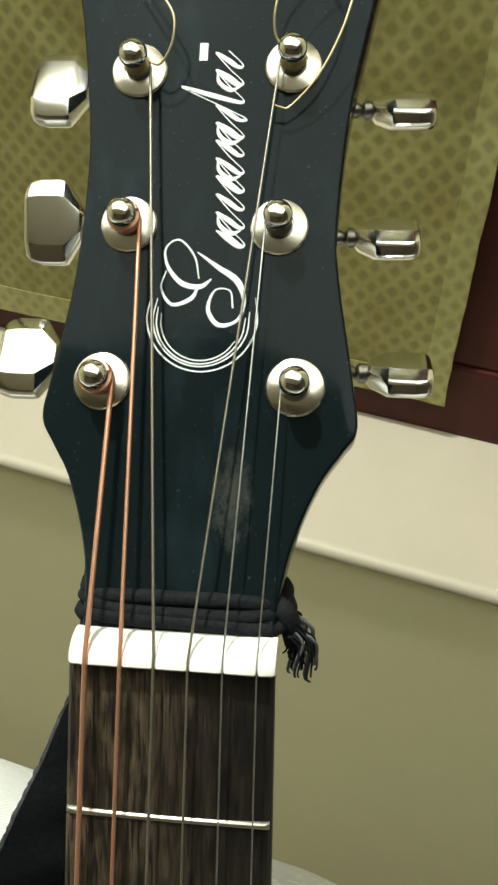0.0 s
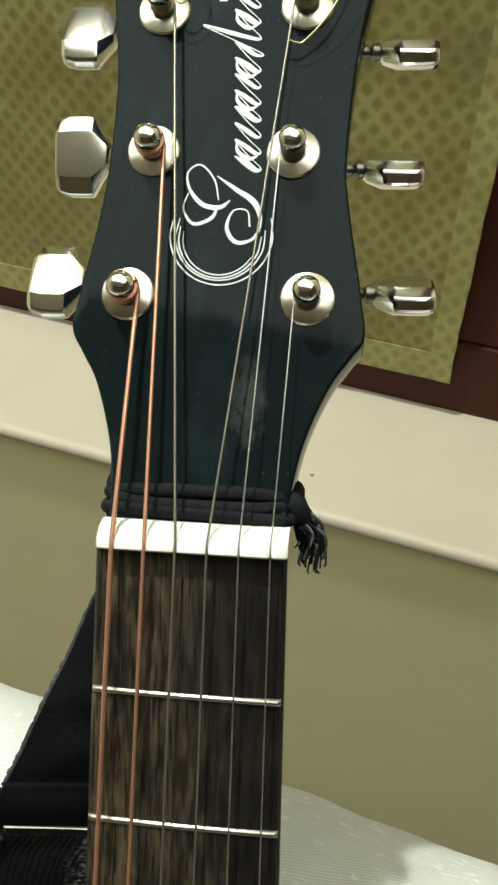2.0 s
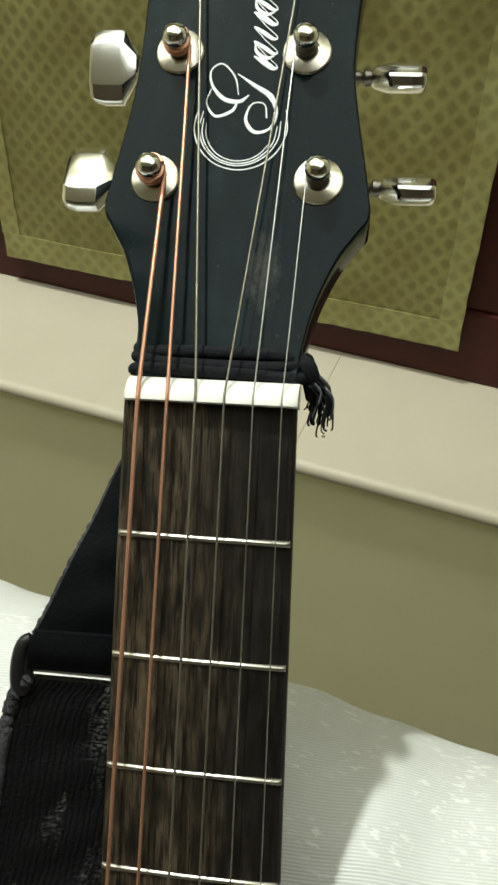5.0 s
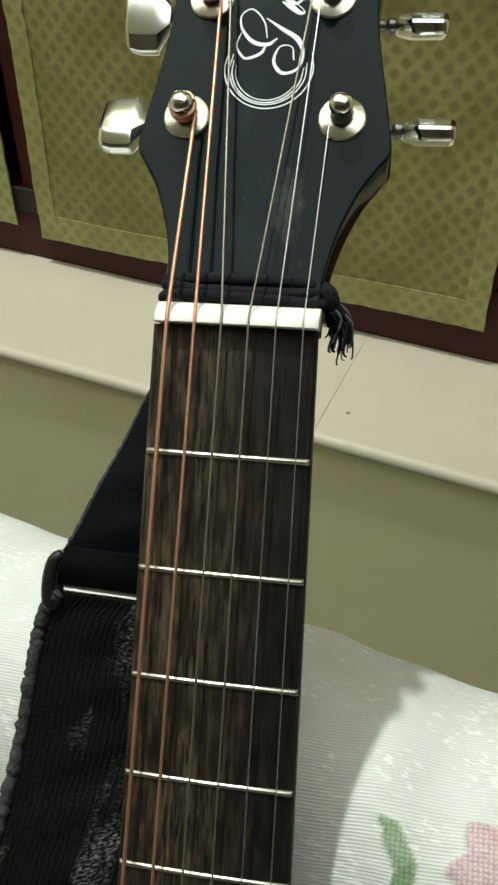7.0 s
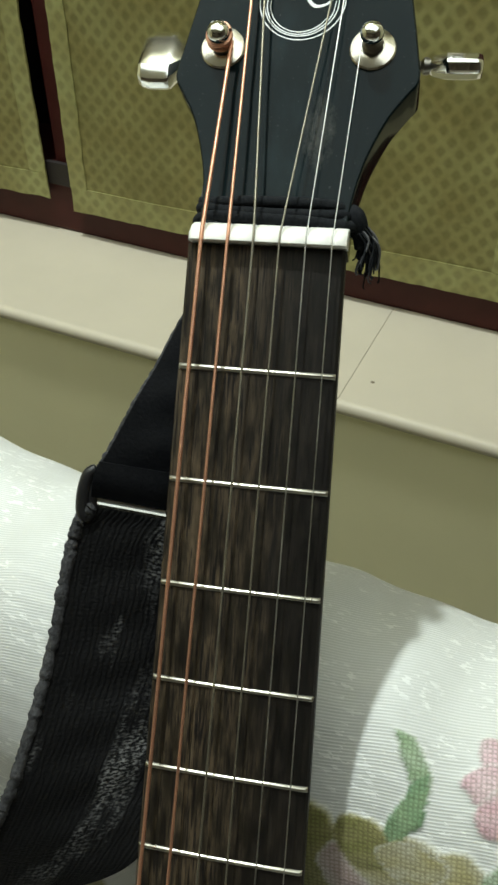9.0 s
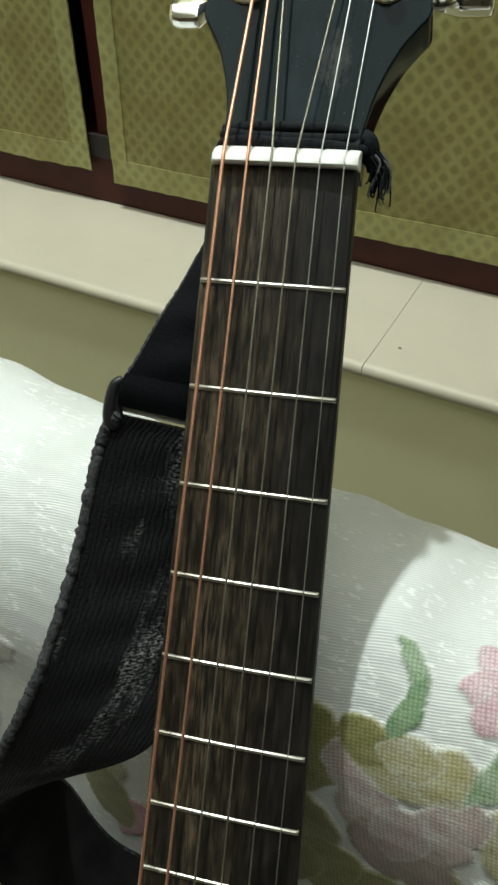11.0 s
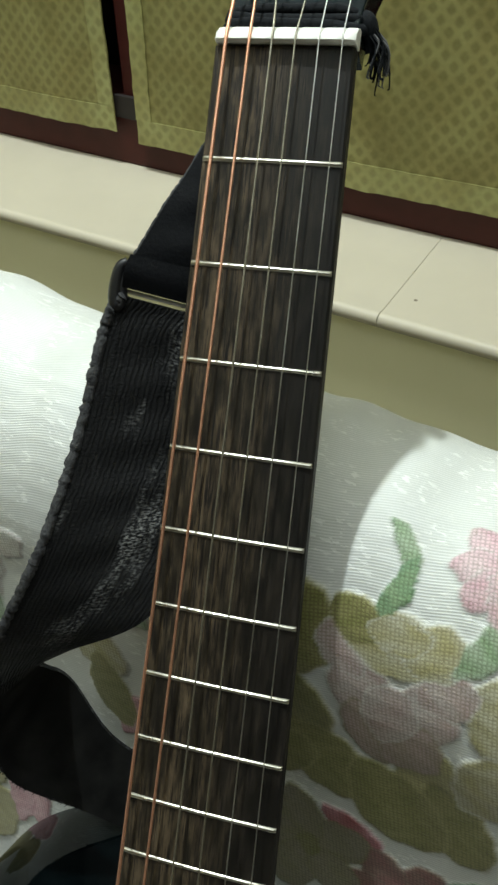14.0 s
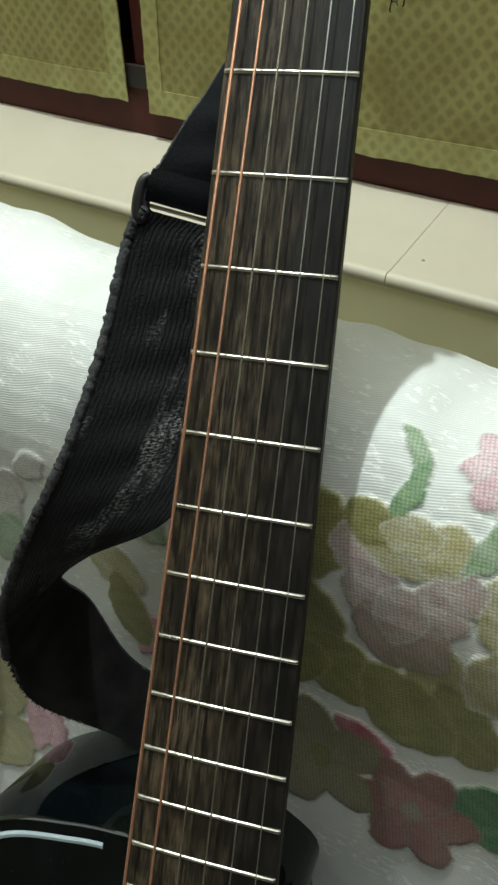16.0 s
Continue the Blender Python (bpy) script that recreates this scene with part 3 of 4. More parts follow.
def cover(name, xs, vs, parent, label=""):
    """A piece of the backrest's cover over a grid of widths xs and arc lengths vs, softly puckered."""
    X, V = np.meshgrid(xs, vs)
    Y, Z = np.interp(V, ARC, PROFILE[:, 0]), np.interp(V, ARC, PROFILE[:, 1])
    ty, tz = np.gradient(np.interp(vs, ARC, PROFILE[:, 0])), np.gradient(np.interp(vs, ARC, PROFILE[:, 1]))
    k = np.hypot(ty, tz)
    ny, nz = (-tz / k)[:, None], (ty / k)[:, None]
    colour = dye(X, V)
    puff = 0.0006 * np.sin(X * 41 + 1.7 * np.sin(V * 23)) * np.sin(V * 37 + 1.1) + 0.0003 * np.sin(X * 97 + V * 60) + 0.0009 * colour[..., 3]
    crease = 0.0004 * np.sin(X * 150 + 2.2 * np.sin(X * 41)) * np.exp(-(((V - 0.395) / 0.025) ** 2))
    back, down = sag(X)
    bulge = np.clip((-0.135 - X) / 0.05, 0, 1)
    back = back - 0.42 * bulge * bulge * (3 - 2 * bulge) * np.clip(0.885 - Z, 0, 0.2)
    fade = np.clip((Z - 0.4) / 0.4, 0, 1)
    Y, Z = Y + ny * (puff + crease) + back * fade, Z + nz * (puff + crease) + down * fade
    n, m = len(vs), len(xs)
    co = np.stack([X, Y, Z], -1).reshape(-1, 3)
    i, j = np.meshgrid(np.arange(n - 1), np.arange(m - 1), indexing="ij")
    a = (i * m + j).ravel()
    faces = np.stack([a, a + 1, a + m + 1, a + m], 1)
    me = bpy.data.meshes.new(name)
    me.from_pydata(co.tolist(), [], faces.tolist())
    layer = me.color_attributes.new("pattern", "FLOAT_COLOR", "POINT")
    layer.data.foreach_set("color", colour.reshape(-1).astype(np.float32))
    uv = me.uv_layers.new(name="UVMap")
    at = np.stack([X, V], -1).reshape(-1, 2)
    loops = np.empty(len(me.loops), np.int32)
    me.loops.foreach_get("vertex_index", loops)
    uv.data.foreach_set("uv", at[loops].reshape(-1).astype(np.float32))
    me.polygons.foreach_set("use_smooth", np.ones(len(me.polygons), bool))
    me.materials.append(JACQUARD)
    ob = new(name, me)
    ob.parent = parent
    if label:
        ob["label"] = label
    return ob


sofa = tagged(new("sofa"), "sofa covered in ivory jacquard with pink and gold flowers", "sofa")
near = np.arange(-0.26, 0.2301, 0.0011)
cover("backrest_cover", near, np.arange(-0.02, 0.4601, 0.0011), sofa)
wide = np.r_[np.arange(-0.85, -0.26, 0.02), -0.26]
right = np.r_[np.arange(0.23, 0.85, 0.02), 0.85]
full = np.r_[np.arange(float(ARC[0]), float(ARC[-1]), 0.012), ARC[-1]]
cover("side_cover", wide, full, sofa)
cover("side_cover", right, full, sofa)
mid = np.r_[np.arange(-0.26, 0.23, 0.01), 0.23]
cover("lower_cover", mid, np.r_[np.arange(float(ARC[0]), -0.03, 0.01), -0.02], sofa)
cover("rear_cover", mid, np.r_[0.46, np.arange(0.47, float(ARC[-1]), 0.02), ARC[-1]], sofa)
bm = bmesh.new()
box(bm, -0.85, 0.85, -0.70, -0.095, 0.26, 0.40, 0.03)
SEAT = plain("ivory_satin", (0.60, 0.60, 0.55), (0.72, 0.72, 0.68), 0.5, scale=200, relief=0.0008)
smooth(part("seat", bm, SEAT, sofa))
bm = bmesh.new()
box(bm, -0.83, 0.83, -0.68, 0.02, 0.10, 0.258, 0.01)
part("base", bm, SEAT, sofa)
for x, y in ((-0.78, -0.62), (0.78, -0.62), (-0.78, -0.02), (0.78, -0.02)):
    bm = bmesh.new()
    turned(bm, [(0.022, 0.0), (0.028, 0.02), (0.034, 0.102)], Matrix.Translation((x, y, 0)), 16)
    part("leg", bm, FRAME_WOOD, sofa)


# ---- the guitar: x across the neck, y away from its face, z along the neck from the nut ----
guitar = tagged(new("guitar"), "black acoustic guitar with rosewood fretboard leaning on the sofa", "guitar")
guitar.matrix_world = pose(-0.02345, 0.00036, 1.07911, -35.485, -2.780, 13.777)
SCALE = 0.648
ALONG, OUT, ROOT = Vector((0, 0.2589, 0.9659)), Vector((0, -0.9659, 0.2589)), Vector((0, 0.0055, 0.004))


def on_head(x, s, n=0.0):
    """A point of the tilted headstock: x across, s along it from the nut, n out of its face."""
    return ROOT + Vector((x, 0, 0)) + s * ALONG + n * OUT


def fret_at(n):
    return -SCALE * (1 - 2 ** (-n / 12))


def board_left(z):
    return -0.0236 + 0.0222 * z


def board_right(z):
    return 0.0229 - 0.0145 * z


def fretboard():
    bm = bmesh.new()
    rows = []
    end = -0.46
    for k in range(13):
        z = end * k / 12 - 0.0002
        a, b = board_left(z), board_right(z)
        ring = [(a, 0.0068), (a, 0.0022), (a + 0.0008, 0.0014)]
        ring += [(a + (b - a) * u, 0.0012 - 0.0006 * math.sin(math.pi * u)) for u in (0.1, 0.25, 0.5, 0.75, 0.9)]
        ring += [(b - 0.0008, 0.0014), (b, 0.0022), (b, 0.0068)]
        rows.append([bm.verts.new((x, y, z)) for x, y in ring])
    for p, q in zip(rows, rows[1:]):
        for k in range(len(p)):
            bm.faces.new((p[k], p[(k + 1) % len(p)], q[(k + 1) % len(p)], q[k]))
    bm.faces.new(rows[0])
    bm.faces.new(rows[-1][::-1])
    bmesh.ops.recalc_face_normals(bm, faces=bm.faces)
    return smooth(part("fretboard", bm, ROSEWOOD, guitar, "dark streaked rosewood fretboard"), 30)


def neck():
    bm = bmesh.new()
    rows = []
    for k in range(15):
        z = 0.030 - 0.42 * k / 14
        a, b = board_left(min(z, 0)) + 0.0004, board_right(min(z, 0)) - 0.0004
        deep = 0.0165 + 0.002 * min(k / 9, 1) + (0.05 * max(0, (k - 12) / 2) ** 2)
        top = 0.007 if z <= 0 else 0.0085 + z * 0.26
        ring = [((a + b) / 2 - (b - a) / 2 * math.cos(math.pi * j / 14), top + deep * math.sin(math.pi * j / 14) ** 0.8) for j in range(15)]
        rows.append([bm.verts.new((x, y, z)) for x, y in ring])
    for p, q in zip(rows, rows[1:]):
        for k in range(len(p)):
            bm.faces.new((p[k], p[(k + 1) % len(p)], q[(k + 1) % len(p)], q[k]))
    bm.faces.new(rows[0])
    bm.faces.new(rows[-1][::-1])
    bmesh.ops.recalc_face_normals(bm, faces=bm.faces)
    return smooth(part("neck", bm, NECK_WOOD, guitar, "glossy black neck"), 40)


def headstock():
    right = [(0.0226, -0.002), (0.0230, 0.010), (0.0258, 0.0239), (0.0310, 0.0370), (0.0362, 0.0450), (0.0391, 0.0500), (0.0378, 0.0609), (0.0336, 0.0850), (0.0326, 0.0990), (0.0345, 0.1271), (0.0395, 0.1562), (0.0440, 0.178)]
    left = [(-0.0405, 0.178), (-0.0345, 0.1569), (-0.0301, 0.1267), (-0.0292, 0.1090), (-0.0304, 0.0848), (-0.0342, 0.0610), (-0.0357, 0.0505), (-0.0325, 0.0440), (-0.0281, 0.0362), (-0.0238, 0.0225), (-0.0222, 0.0110), (-0.0222, -0.002)]
    crown = [(0.030, 0.187), (0.0, 0.192), (-0.028, 0.187)]
    line = [(p.x, p.y) for p in spline([(x, s, 0) for x, s in right], 5)] + crown + [(p.x, p.y) for p in spline([(x, s, 0) for x, s in left], 5)]
    bm = bmesh.new()
    slab(bm, line, lambda x, s, d: on_head(x, s, -d), lambda x, s: on_head(x, s, -0.0145), 0.0012)
    return smooth(part("headstock", bm, LACQUER, guitar, "glossy black lacquered headstock with dust and smears"), 28)


def nut():
    """The nut: seven rounded teeth between the string slots."""
    slots = (-0.0187, -0.0109, -0.0034, 0.0042, 0.0118, 0.0193)
    bm = bmesh.new()
    line = [(-0.0229, 0.0065), (-0.0229, -0.0020), (-0.0222, -0.0030)]
    for x in slots:
        line += [(x - 0.0008, -0.0034), (x - 0.0003, -0.0030), (x - 0.0002, -0.0018), (x + 0.0002, -0.0018), (x + 0.0003, -0.0030), (x + 0.0008, -0.0034)]
    line += [(0.0226, -0.0030), (0.0233, -0.0022), (0.0233, 0.0065)]
    rows = []
    for z, sink in ((0.0002, 0.0014), (0.0007, 0.0008), (0.0028, 0.0012), (0.0050, 0.0036), (0.0062, 0.0066)):
        rows.append([bm.verts.new((x, y + (sink if y < 0.006 else 0), z)) for x, y in line])
    for p, q in zip(rows, rows[1:]):
        for k in range(len(p)):
            bm.faces.new((p[k], p[(k + 1) % len(p)], q[(k + 1) % len(p)], q[k]))
    bm.faces.new(rows[0])
    bm.faces.new(rows[-1][::-1])
    bmesh.ops.recalc_face_normals(bm, faces=bm.faces)
    smooth(part("nut", bm, IVORY, guitar, "white nut with six string slots"), 40)


def fret(n):
    z = fret_at(n)
    a, b = board_left(z) + 0.0004, board_right(z) - 0.0004
    bm = bmesh.new()
    ends = []
    for x, low in ((a, 0.6), (a + 0.0009, 0), (a + (b - a) * 0.25, -0.15), ((a + b) / 2, -0.3), (b - (b - a) * 0.25, -0.15), (b - 0.0009, 0), (b, 0.6)):
        ends.append([bm.verts.new((x, 0.0016 - (1.0 - low) * 0.0013 * math.sin(math.pi * j / 8) + (0.0003 if j in (0, 8) else 0), z + 0.00095 * math.cos(math.pi * j / 8))) for j in range(9)])
    for p, q in zip(ends, ends[1:]):
        for k in range(8):
            bm.faces.new((p[k], p[k + 1], q[k + 1], q[k]))
    bm.faces.new(ends[0])
    bm.faces.new(ends[-1])
    bmesh.ops.recalc_face_normals(bm, faces=bm.faces)
    smooth(part("fret", bm, FRET_METAL, guitar), 40)


def body():
    outline = [(-0.0330, -0.3275), (-0.0600, -0.3290), (-0.0950, -0.3365), (-0.1240, -0.361), (-0.1370, -0.402), (-0.1330, -0.445), (-0.1170, -0.487), (-0.1200, -0.530), (-0.1480, -0.580), (-0.1650, -0.640), (-0.1500, -0.705), (-0.0950, -0.748), (-0.003, -0.757),
               (0.0890, -0.748), (0.1440, -0.705), (0.1590, -0.640), (0.1420, -0.580), (0.1140, -0.530), (0.1110, -0.487), (0.1180, -0.450), (0.1100, -0.420), (0.0850, -0.4080), (0.0560, -0.412), (0.0360, -0.400), (0.0290, -0.380), (0.0270, -0.350)]
    line = [(p.x, p.y) for p in spline([(x, z, 0) for x, z in outline + outline[:1]], 8)[:-1]]
    bm = bmesh.new()
    slab(bm, line, lambda x, z, d: Vector((x, 0.0102 + d, z)), lambda x, z: Vector((x, 0.098, z)), 0.0025)
    shell = smooth(part("body", bm, GLOSS, guitar, "glossy black guitar body"), 30)
    bm = bmesh.new()
    rim = []
    n = len(line)
    for i in range(4, n - 60):
        a, b, c = (Vector(line[j % n]) for j in (i - 1, i, i + 1))
        t = (c - a).normalized()
        side = Vector((-t.y, t.x))
        rim.append([bm.verts.new((q.x, y, q.y)) for q, y in ((b + side * 0.0058, 0.0101), (b + side * 0.0072, 0.0097), (b + side * 0.0086, 0.0101))])
    for p, q in zip(rim, rim[1:]):
        for k in range(2):
            bm.faces.new((p[k], p[k + 1], q[k + 1], q[k]))
    bmesh.ops.recalc_face_normals(bm, faces=bm.faces)
    part("purfling", bm, PURFLING, shell, "thin white purfling line")


neck()
fretboard()
headstock()
nut()
for n in range(1, 19):
    fret(n)
body()


def tuner(x, s, side, key_turn, reach, winding):
    """A tuning machine: washer and post on the face, shaft and key beside the headstock."""
    m = Matrix.Translation(on_head(x, s)) @ Matrix((Vector((1, 0, 0)), -ALONG, OUT)).transposed().to_4x4()
    root = new("tuning_machine")
    root.parent = guitar
    root["label"] = "nickel tuning machine with chrome key"
    bm = bmesh.new()
    turned(bm, [(0.0070, 0.0), (0.0070, 0.0005), (0.0066, 0.0010), (0.0046, 0.0017), (0.0036, 0.0019), (0.0034, 0.0012)], m, 40)
    smooth(part("washer", bm, NICKEL, root), 30)
    bm = bmesh.new()
    turned(bm, [(0.0032, 0.0), (0.0032, 0.0030), (0.0026, 0.0035), (0.0025, 0.0058), (0.0029, 0.0064), (0.0032, 0.0072)], m, 28)
    smooth(part("post", bm, POST_METAL, root), 30)
    bm = bmesh.new()
    turned(bm, [(0.0033, 0.0068), (0.0035, 0.0076), (0.0034, 0.0088), (0.0028, 0.0100), (0.0016, 0.0107), (0.0004, 0.0109)], m, 28)
    smooth(part("cap", bm, CHROME, root), 60)
    if winding:
        metal, thick, turns = winding
        bm = bmesh.new()
        coil = [m @ Vector((math.cos(a) * (0.0024 + thick), math.sin(a) * (0.0024 + thick), 0.0032 + thick + 2 * thick * a / 6.283)) for a in np.arange(0, 6.283 * turns, 0.3)]
        tube(bm, coil, thick, 8)
        smooth(part("winding", bm, metal, root))
    # the shaft runs across, behind the face
    edge = reach[0]
    def place(a, b, c):
        ca, sa = math.cos(radians(key_turn)), math.sin(radians(key_turn))
        return on_head(edge + side * a, s + reach[1] + b * ca - c * sa, -0.0210 + b * sa + c * ca)
    bm = bmesh.new()
    gear = on_head(x, s + reach[1], -0.0210)
    turned(bm, [(0.0058, -0.0045), (0.0066, -0.0030), (0.0066, 0.0066)], Matrix.Translation(gear) @ Matrix((Vector((1, 0, 0)), -ALONG, OUT)).transposed().to_4x4(), 24)
    smooth(part("housing", bm, NICKEL, root), 30)
    bm = bmesh.new()
    axis = [place(a, 0, 0) for a in np.linspace(-0.016, 0.0065, 22)]
    tube(bm, axis, lambda u: 0.0015 if 0.74 < u < 0.79 else 0.0027 if 0.79 <= u < 0.90 else 0.0022, 16)
    smooth(part("shaft", bm, POST_METAL, root), 40)
    bm = bmesh.new()
    half = [(0.0114, 0.0013), (0.0108, 0.0024), (0.0066, 0.0043)]
    section = half + [(-b, c) for b, c in half[::-1]] + [(-b, -c) for b, c in half] + [(b, -c) for b, c in half[::-1]]
    slim = 1 if side < 0 else 0.92
    rings = []
    for a, tall, deep in ((0.0040, 0.26, 0.55), (0.0050, 0.40, 0.78), (0.0092, 0.97, 1.0), (0.0104, 1.0, 1.0), (0.0160, 1.0, 1.0), (0.0188, 0.93, 0.97), (0.0200, 0.84, 0.88), (0.0204, 0.74, 0.70)):
        rings.append([bm.verts.new(place(a, b * tall * slim, c * deep * slim)) for b, c in section])
    for p, q in zip(rings, rings[1:]):
        for k in range(len(p)):
            bm.faces.new((p[k], p[(k + 1) % len(p)], q[(k + 1) % len(p)], q[k]))
    bm.faces.new(rings[0][::-1])
    bm.faces.new(rings[-1])
    bmesh.ops.recalc_face_normals(bm, faces=bm.faces)
    creases = [e for e in bm.edges if len(e.link_faces) == 2 and e.calc_face_angle() > radians(16)]
    bmesh.ops.bevel(bm, geom=creases, offset=0.00035, segments=2, affect="EDGES", profile=0.6)
    smooth(part("key", bm, KEY_CHROME, root, "bright chrome tuning key"), 14)


TUNERS = [(-0.0178, 0.1376, -1, -14, (-0.0317, 0.0067), (BRASS_WIRE, 0.0004, 4)),
          (-0.0177, 0.0981, -1, 14, (-0.0309, 0.0083), (COPPER, 0.0008, 2)),
          (-0.0215, 0.0594, -1, -15, (-0.0346, 0.0094), (COPPER, 0.0009, 2)),
          (0.0203, 0.1389, 1, 128, (0.0362, 0.0000), (BRASS_WIRE, 0.0004, 4)),
          (0.0188, 0.0981, 1, 126, (0.0331, 0.0055), None),
          (0.0244, 0.0595, 1, 122, (0.0373, 0.0083), None)]
for row in TUNERS:
    tuner(*row)

STRINGS = [(-0.0187, -0.0282, 2, 0.00062, COPPER, 1), (-0.0109, -0.0183, 1, 0.00050, COPPER, 1), (-0.0034, -0.0082, 0, 0.00037, BRONZE, 1), (0.0042, 0.0015, 3, 0.00030, BRONZE, 1), (0.0118, 0.0113, 4, 0.00021, STEEL, -1), (0.0193, 0.0206, 5, 0.00017, STEEL, -1)]
for at_nut, low, peg, thick, metal, hand in STRINGS:
    px, ps = TUNERS[peg][:2]
    slope = (low - at_nut) / -0.2885
    far = Vector((at_nut + slope * -0.64, -0.0042, -0.635))
    line = [far, Vector((at_nut + slope * -0.30, -0.0034, -0.295)), Vector((at_nut, -0.0022 - thick * 0.5, 0.0010)), Vector((at_nut, -0.0019 - thick * 0.5, 0.0030)),
            on_head(px + 0.0036 * (1 if px < 0 else -1) * (1 if peg < 3 else 0.85), ps - 0.001, 0.0046)]
    bm = bmesh.new()
    tube(bm, line, thick, 10)
    smooth(part("string", bm, metal, guitar), 60)
for pts, r in (([(-0.0150, 0.1370, 0.007), (-0.0115, 0.1355, 0.0068), (-0.0085, 0.1395, 0.0085), (-0.0080, 0.1455, 0.0100), (-0.0110, 0.1510, 0.0095), (-0.0150, 0.1560, 0.008), (-0.0200, 0.1630, 0.007)], 0.00032),
               ([(0.0180, 0.1385, 0.0075), (0.0160, 0.1425, 0.0095), (0.0165, 0.1490, 0.0115), (0.0200, 0.1600, 0.0120), (0.0280, 0.1660, 0.0110), (0.0340, 0.1570, 0.0090), (0.0325, 0.1460, 0.0080), (0.0270, 0.1340, 0.0060), (0.0205, 0.1268, 0.0040), (0.0180, 0.1262, 0.0040), (0.0160, 0.1268, 0.0045)], 0.00030)):
    bm = bmesh.new()
    tube(bm, spline([on_head(*p) for p in pts], 8), r, 8)
    smooth(part("string_end", bm, BRASS_WIRE, guitar, "loose curled string end"), 60)


def stroke(points, widths, n=8):
    """A flat inlaid stroke on the headstock through (x, s) pairs, its width swelling from point to point."""
    line = spline([(x, s, 0) for x, s in points], n)
    w = spline([(a, 0, 0) for a in widths], n)
    bm = bmesh.new()
    rows = []
    for i, p in enumerate(line):
        t = (line[min(i + 1, len(line) - 1)] - line[max(i - 1, 0)]).normalized()
        side = Vector((-t.y, t.x, 0)) * max(w[i].x, 0.00012) / 2
        rows.append([bm.verts.new(on_head((p + k * side).x, (p + k * side).y, h)) for k, h in ((-1, 0.00005), (-0.8, 0.00018), (0.8, 0.00018), (1, 0.00005))])
    for a, b in zip(rows, rows[1:]):
        for k in range(3):
            bm.faces.new((a[k], a[k + 1], b[k + 1], b[k]))
    bmesh.ops.recalc_face_normals(bm, faces=bm.faces)
    return part("inlay_stroke", bm, DECAL, guitar)


def arc(cx, cs, r, a0, a1, width):
    pts = [(cx + r * math.cos(radians(a)), cs + r * 1.02 * math.sin(radians(a))) for a in np.linspace(a0, a1, 9)]
    stroke(pts, [width * 0.6] + [width] * 7 + [width * 0.6], 5)


# plain white flourish: rings, a looped line and a slanted wave
arc(0.0015, 0.0760, 0.0133, 158, 380, 0.00042)
arc(0.0013, 0.0755, 0.0116, 158, 368, 0.00040)
arc(0.0012, 0.0752, 0.0107, 166, 362, 0.00040)
arc(0.0013, 0.0750, 0.0097, 172, 330, 0.00036)
stroke([(0.0002, 0.0850), (-0.0012, 0.0905), (-0.0050, 0.0945), (-0.0082, 0.0925), (-0.0076, 0.0880), (-0.0040, 0.0838), (0.0005, 0.0830), (0.0032, 0.0850)], [0.0003, 0.0005, 0.0005, 0.0005, 0.0008, 0.0013, 0.0013, 0.0004])
stroke([(-0.0078, 0.0868), (-0.0088, 0.0825), (-0.0060, 0.0785), (-0.0015, 0.0800), (0.0000, 0.0828)], [0.0003, 0.0005, 0.0009, 0.0011, 0.0006])
stroke([(-0.0005, 0.0915), (0.0045, 0.0880), (0.0095, 0.0845), (0.0113, 0.0795), (0.0098, 0.0750), (0.0055, 0.0738), (0.0028, 0.0775), (0.0042, 0.0822), (0.0078, 0.0822), (0.0087, 0.0780)],
       [0.0003, 0.0012, 0.0016, 0.0009, 0.0008, 0.0012, 0.0010, 0.0005, 0.0004, 0.0005])
wave, swell = [], []
for k in range(11):
    s = 0.0930 + 0.00455 * k
    base, tall = 0.0100 - (s - 0.094) * 0.060, 0.0148 if k == 8 else 0.0064
    fat = 0.0013 if k % 3 else 0.0017
    wave += [(base - tall, s + 0.0040), (base - tall * 0.55, s + 0.0022), (base - 0.0006, s + 0.0002), (base + 0.0004, s + 0.0010)]
    swell += [0.0004, fat, fat * 0.8, 0.0003]
    if k != 7:
        wave.append((base - 0.0032, s + 0.0045))
        swell.append(0.0003)
stroke(wave, swell, 6)
for k in (1, 4, 6, 9):
    s = 0.0930 + 0.00455 * k
    base = 0.0100 - (s - 0.094) * 0.060
    stroke([(base - 0.0060, s + 0.0036), (base - 0.0054, s + 0.0008), (base - 0.0026, s - 0.0012), (base - 0.0002, s - 0.0004)], [0.0003, 0.0010, 0.0012, 0.0004], 6)
stroke([(-0.0021, 0.1404), (-0.0021, 0.1450)], [0.0021, 0.0021], 3)

# ---- cord tied round the neck above the nut ----
cord = tagged(new("cord"), "black twisted cord wound thrice round the guitar neck", "cord")
cord.matrix_world = guitar.matrix_world.copy()
for z, grow, tip in ((0.0082, 0.0010, 0.0004), (0.0106, 0.0004, 0.0010), (0.0131, 0.0000, 0.0014)):
    line = []
    for k in range(64):
        a = 2 * math.pi * k / 64
        c, d = math.cos(a), math.sin(a)
        x = 0.0006 + (0.0236 + grow) * math.copysign(abs(c) ** 0.45, c)
        y = 0.0175 + 0.25 * (z - 0.008) + (0.0112 + 0.2 * grow) * math.copysign(abs(d) ** 0.55, d)
        line.append(Vector((x, y, z + tip * 0.5 * c * -1 + 0.0006 * math.sin(3 * a + z * 900))))
    bm = bmesh.new()
    tube(bm, line, lambda u: 0.00178 + 0.00012 * math.sin(u * 2 * math.pi * 31), 12, closed=True)
    smooth(part("turn", bm, CORD, cord), 60)
rng = random.Random(11)
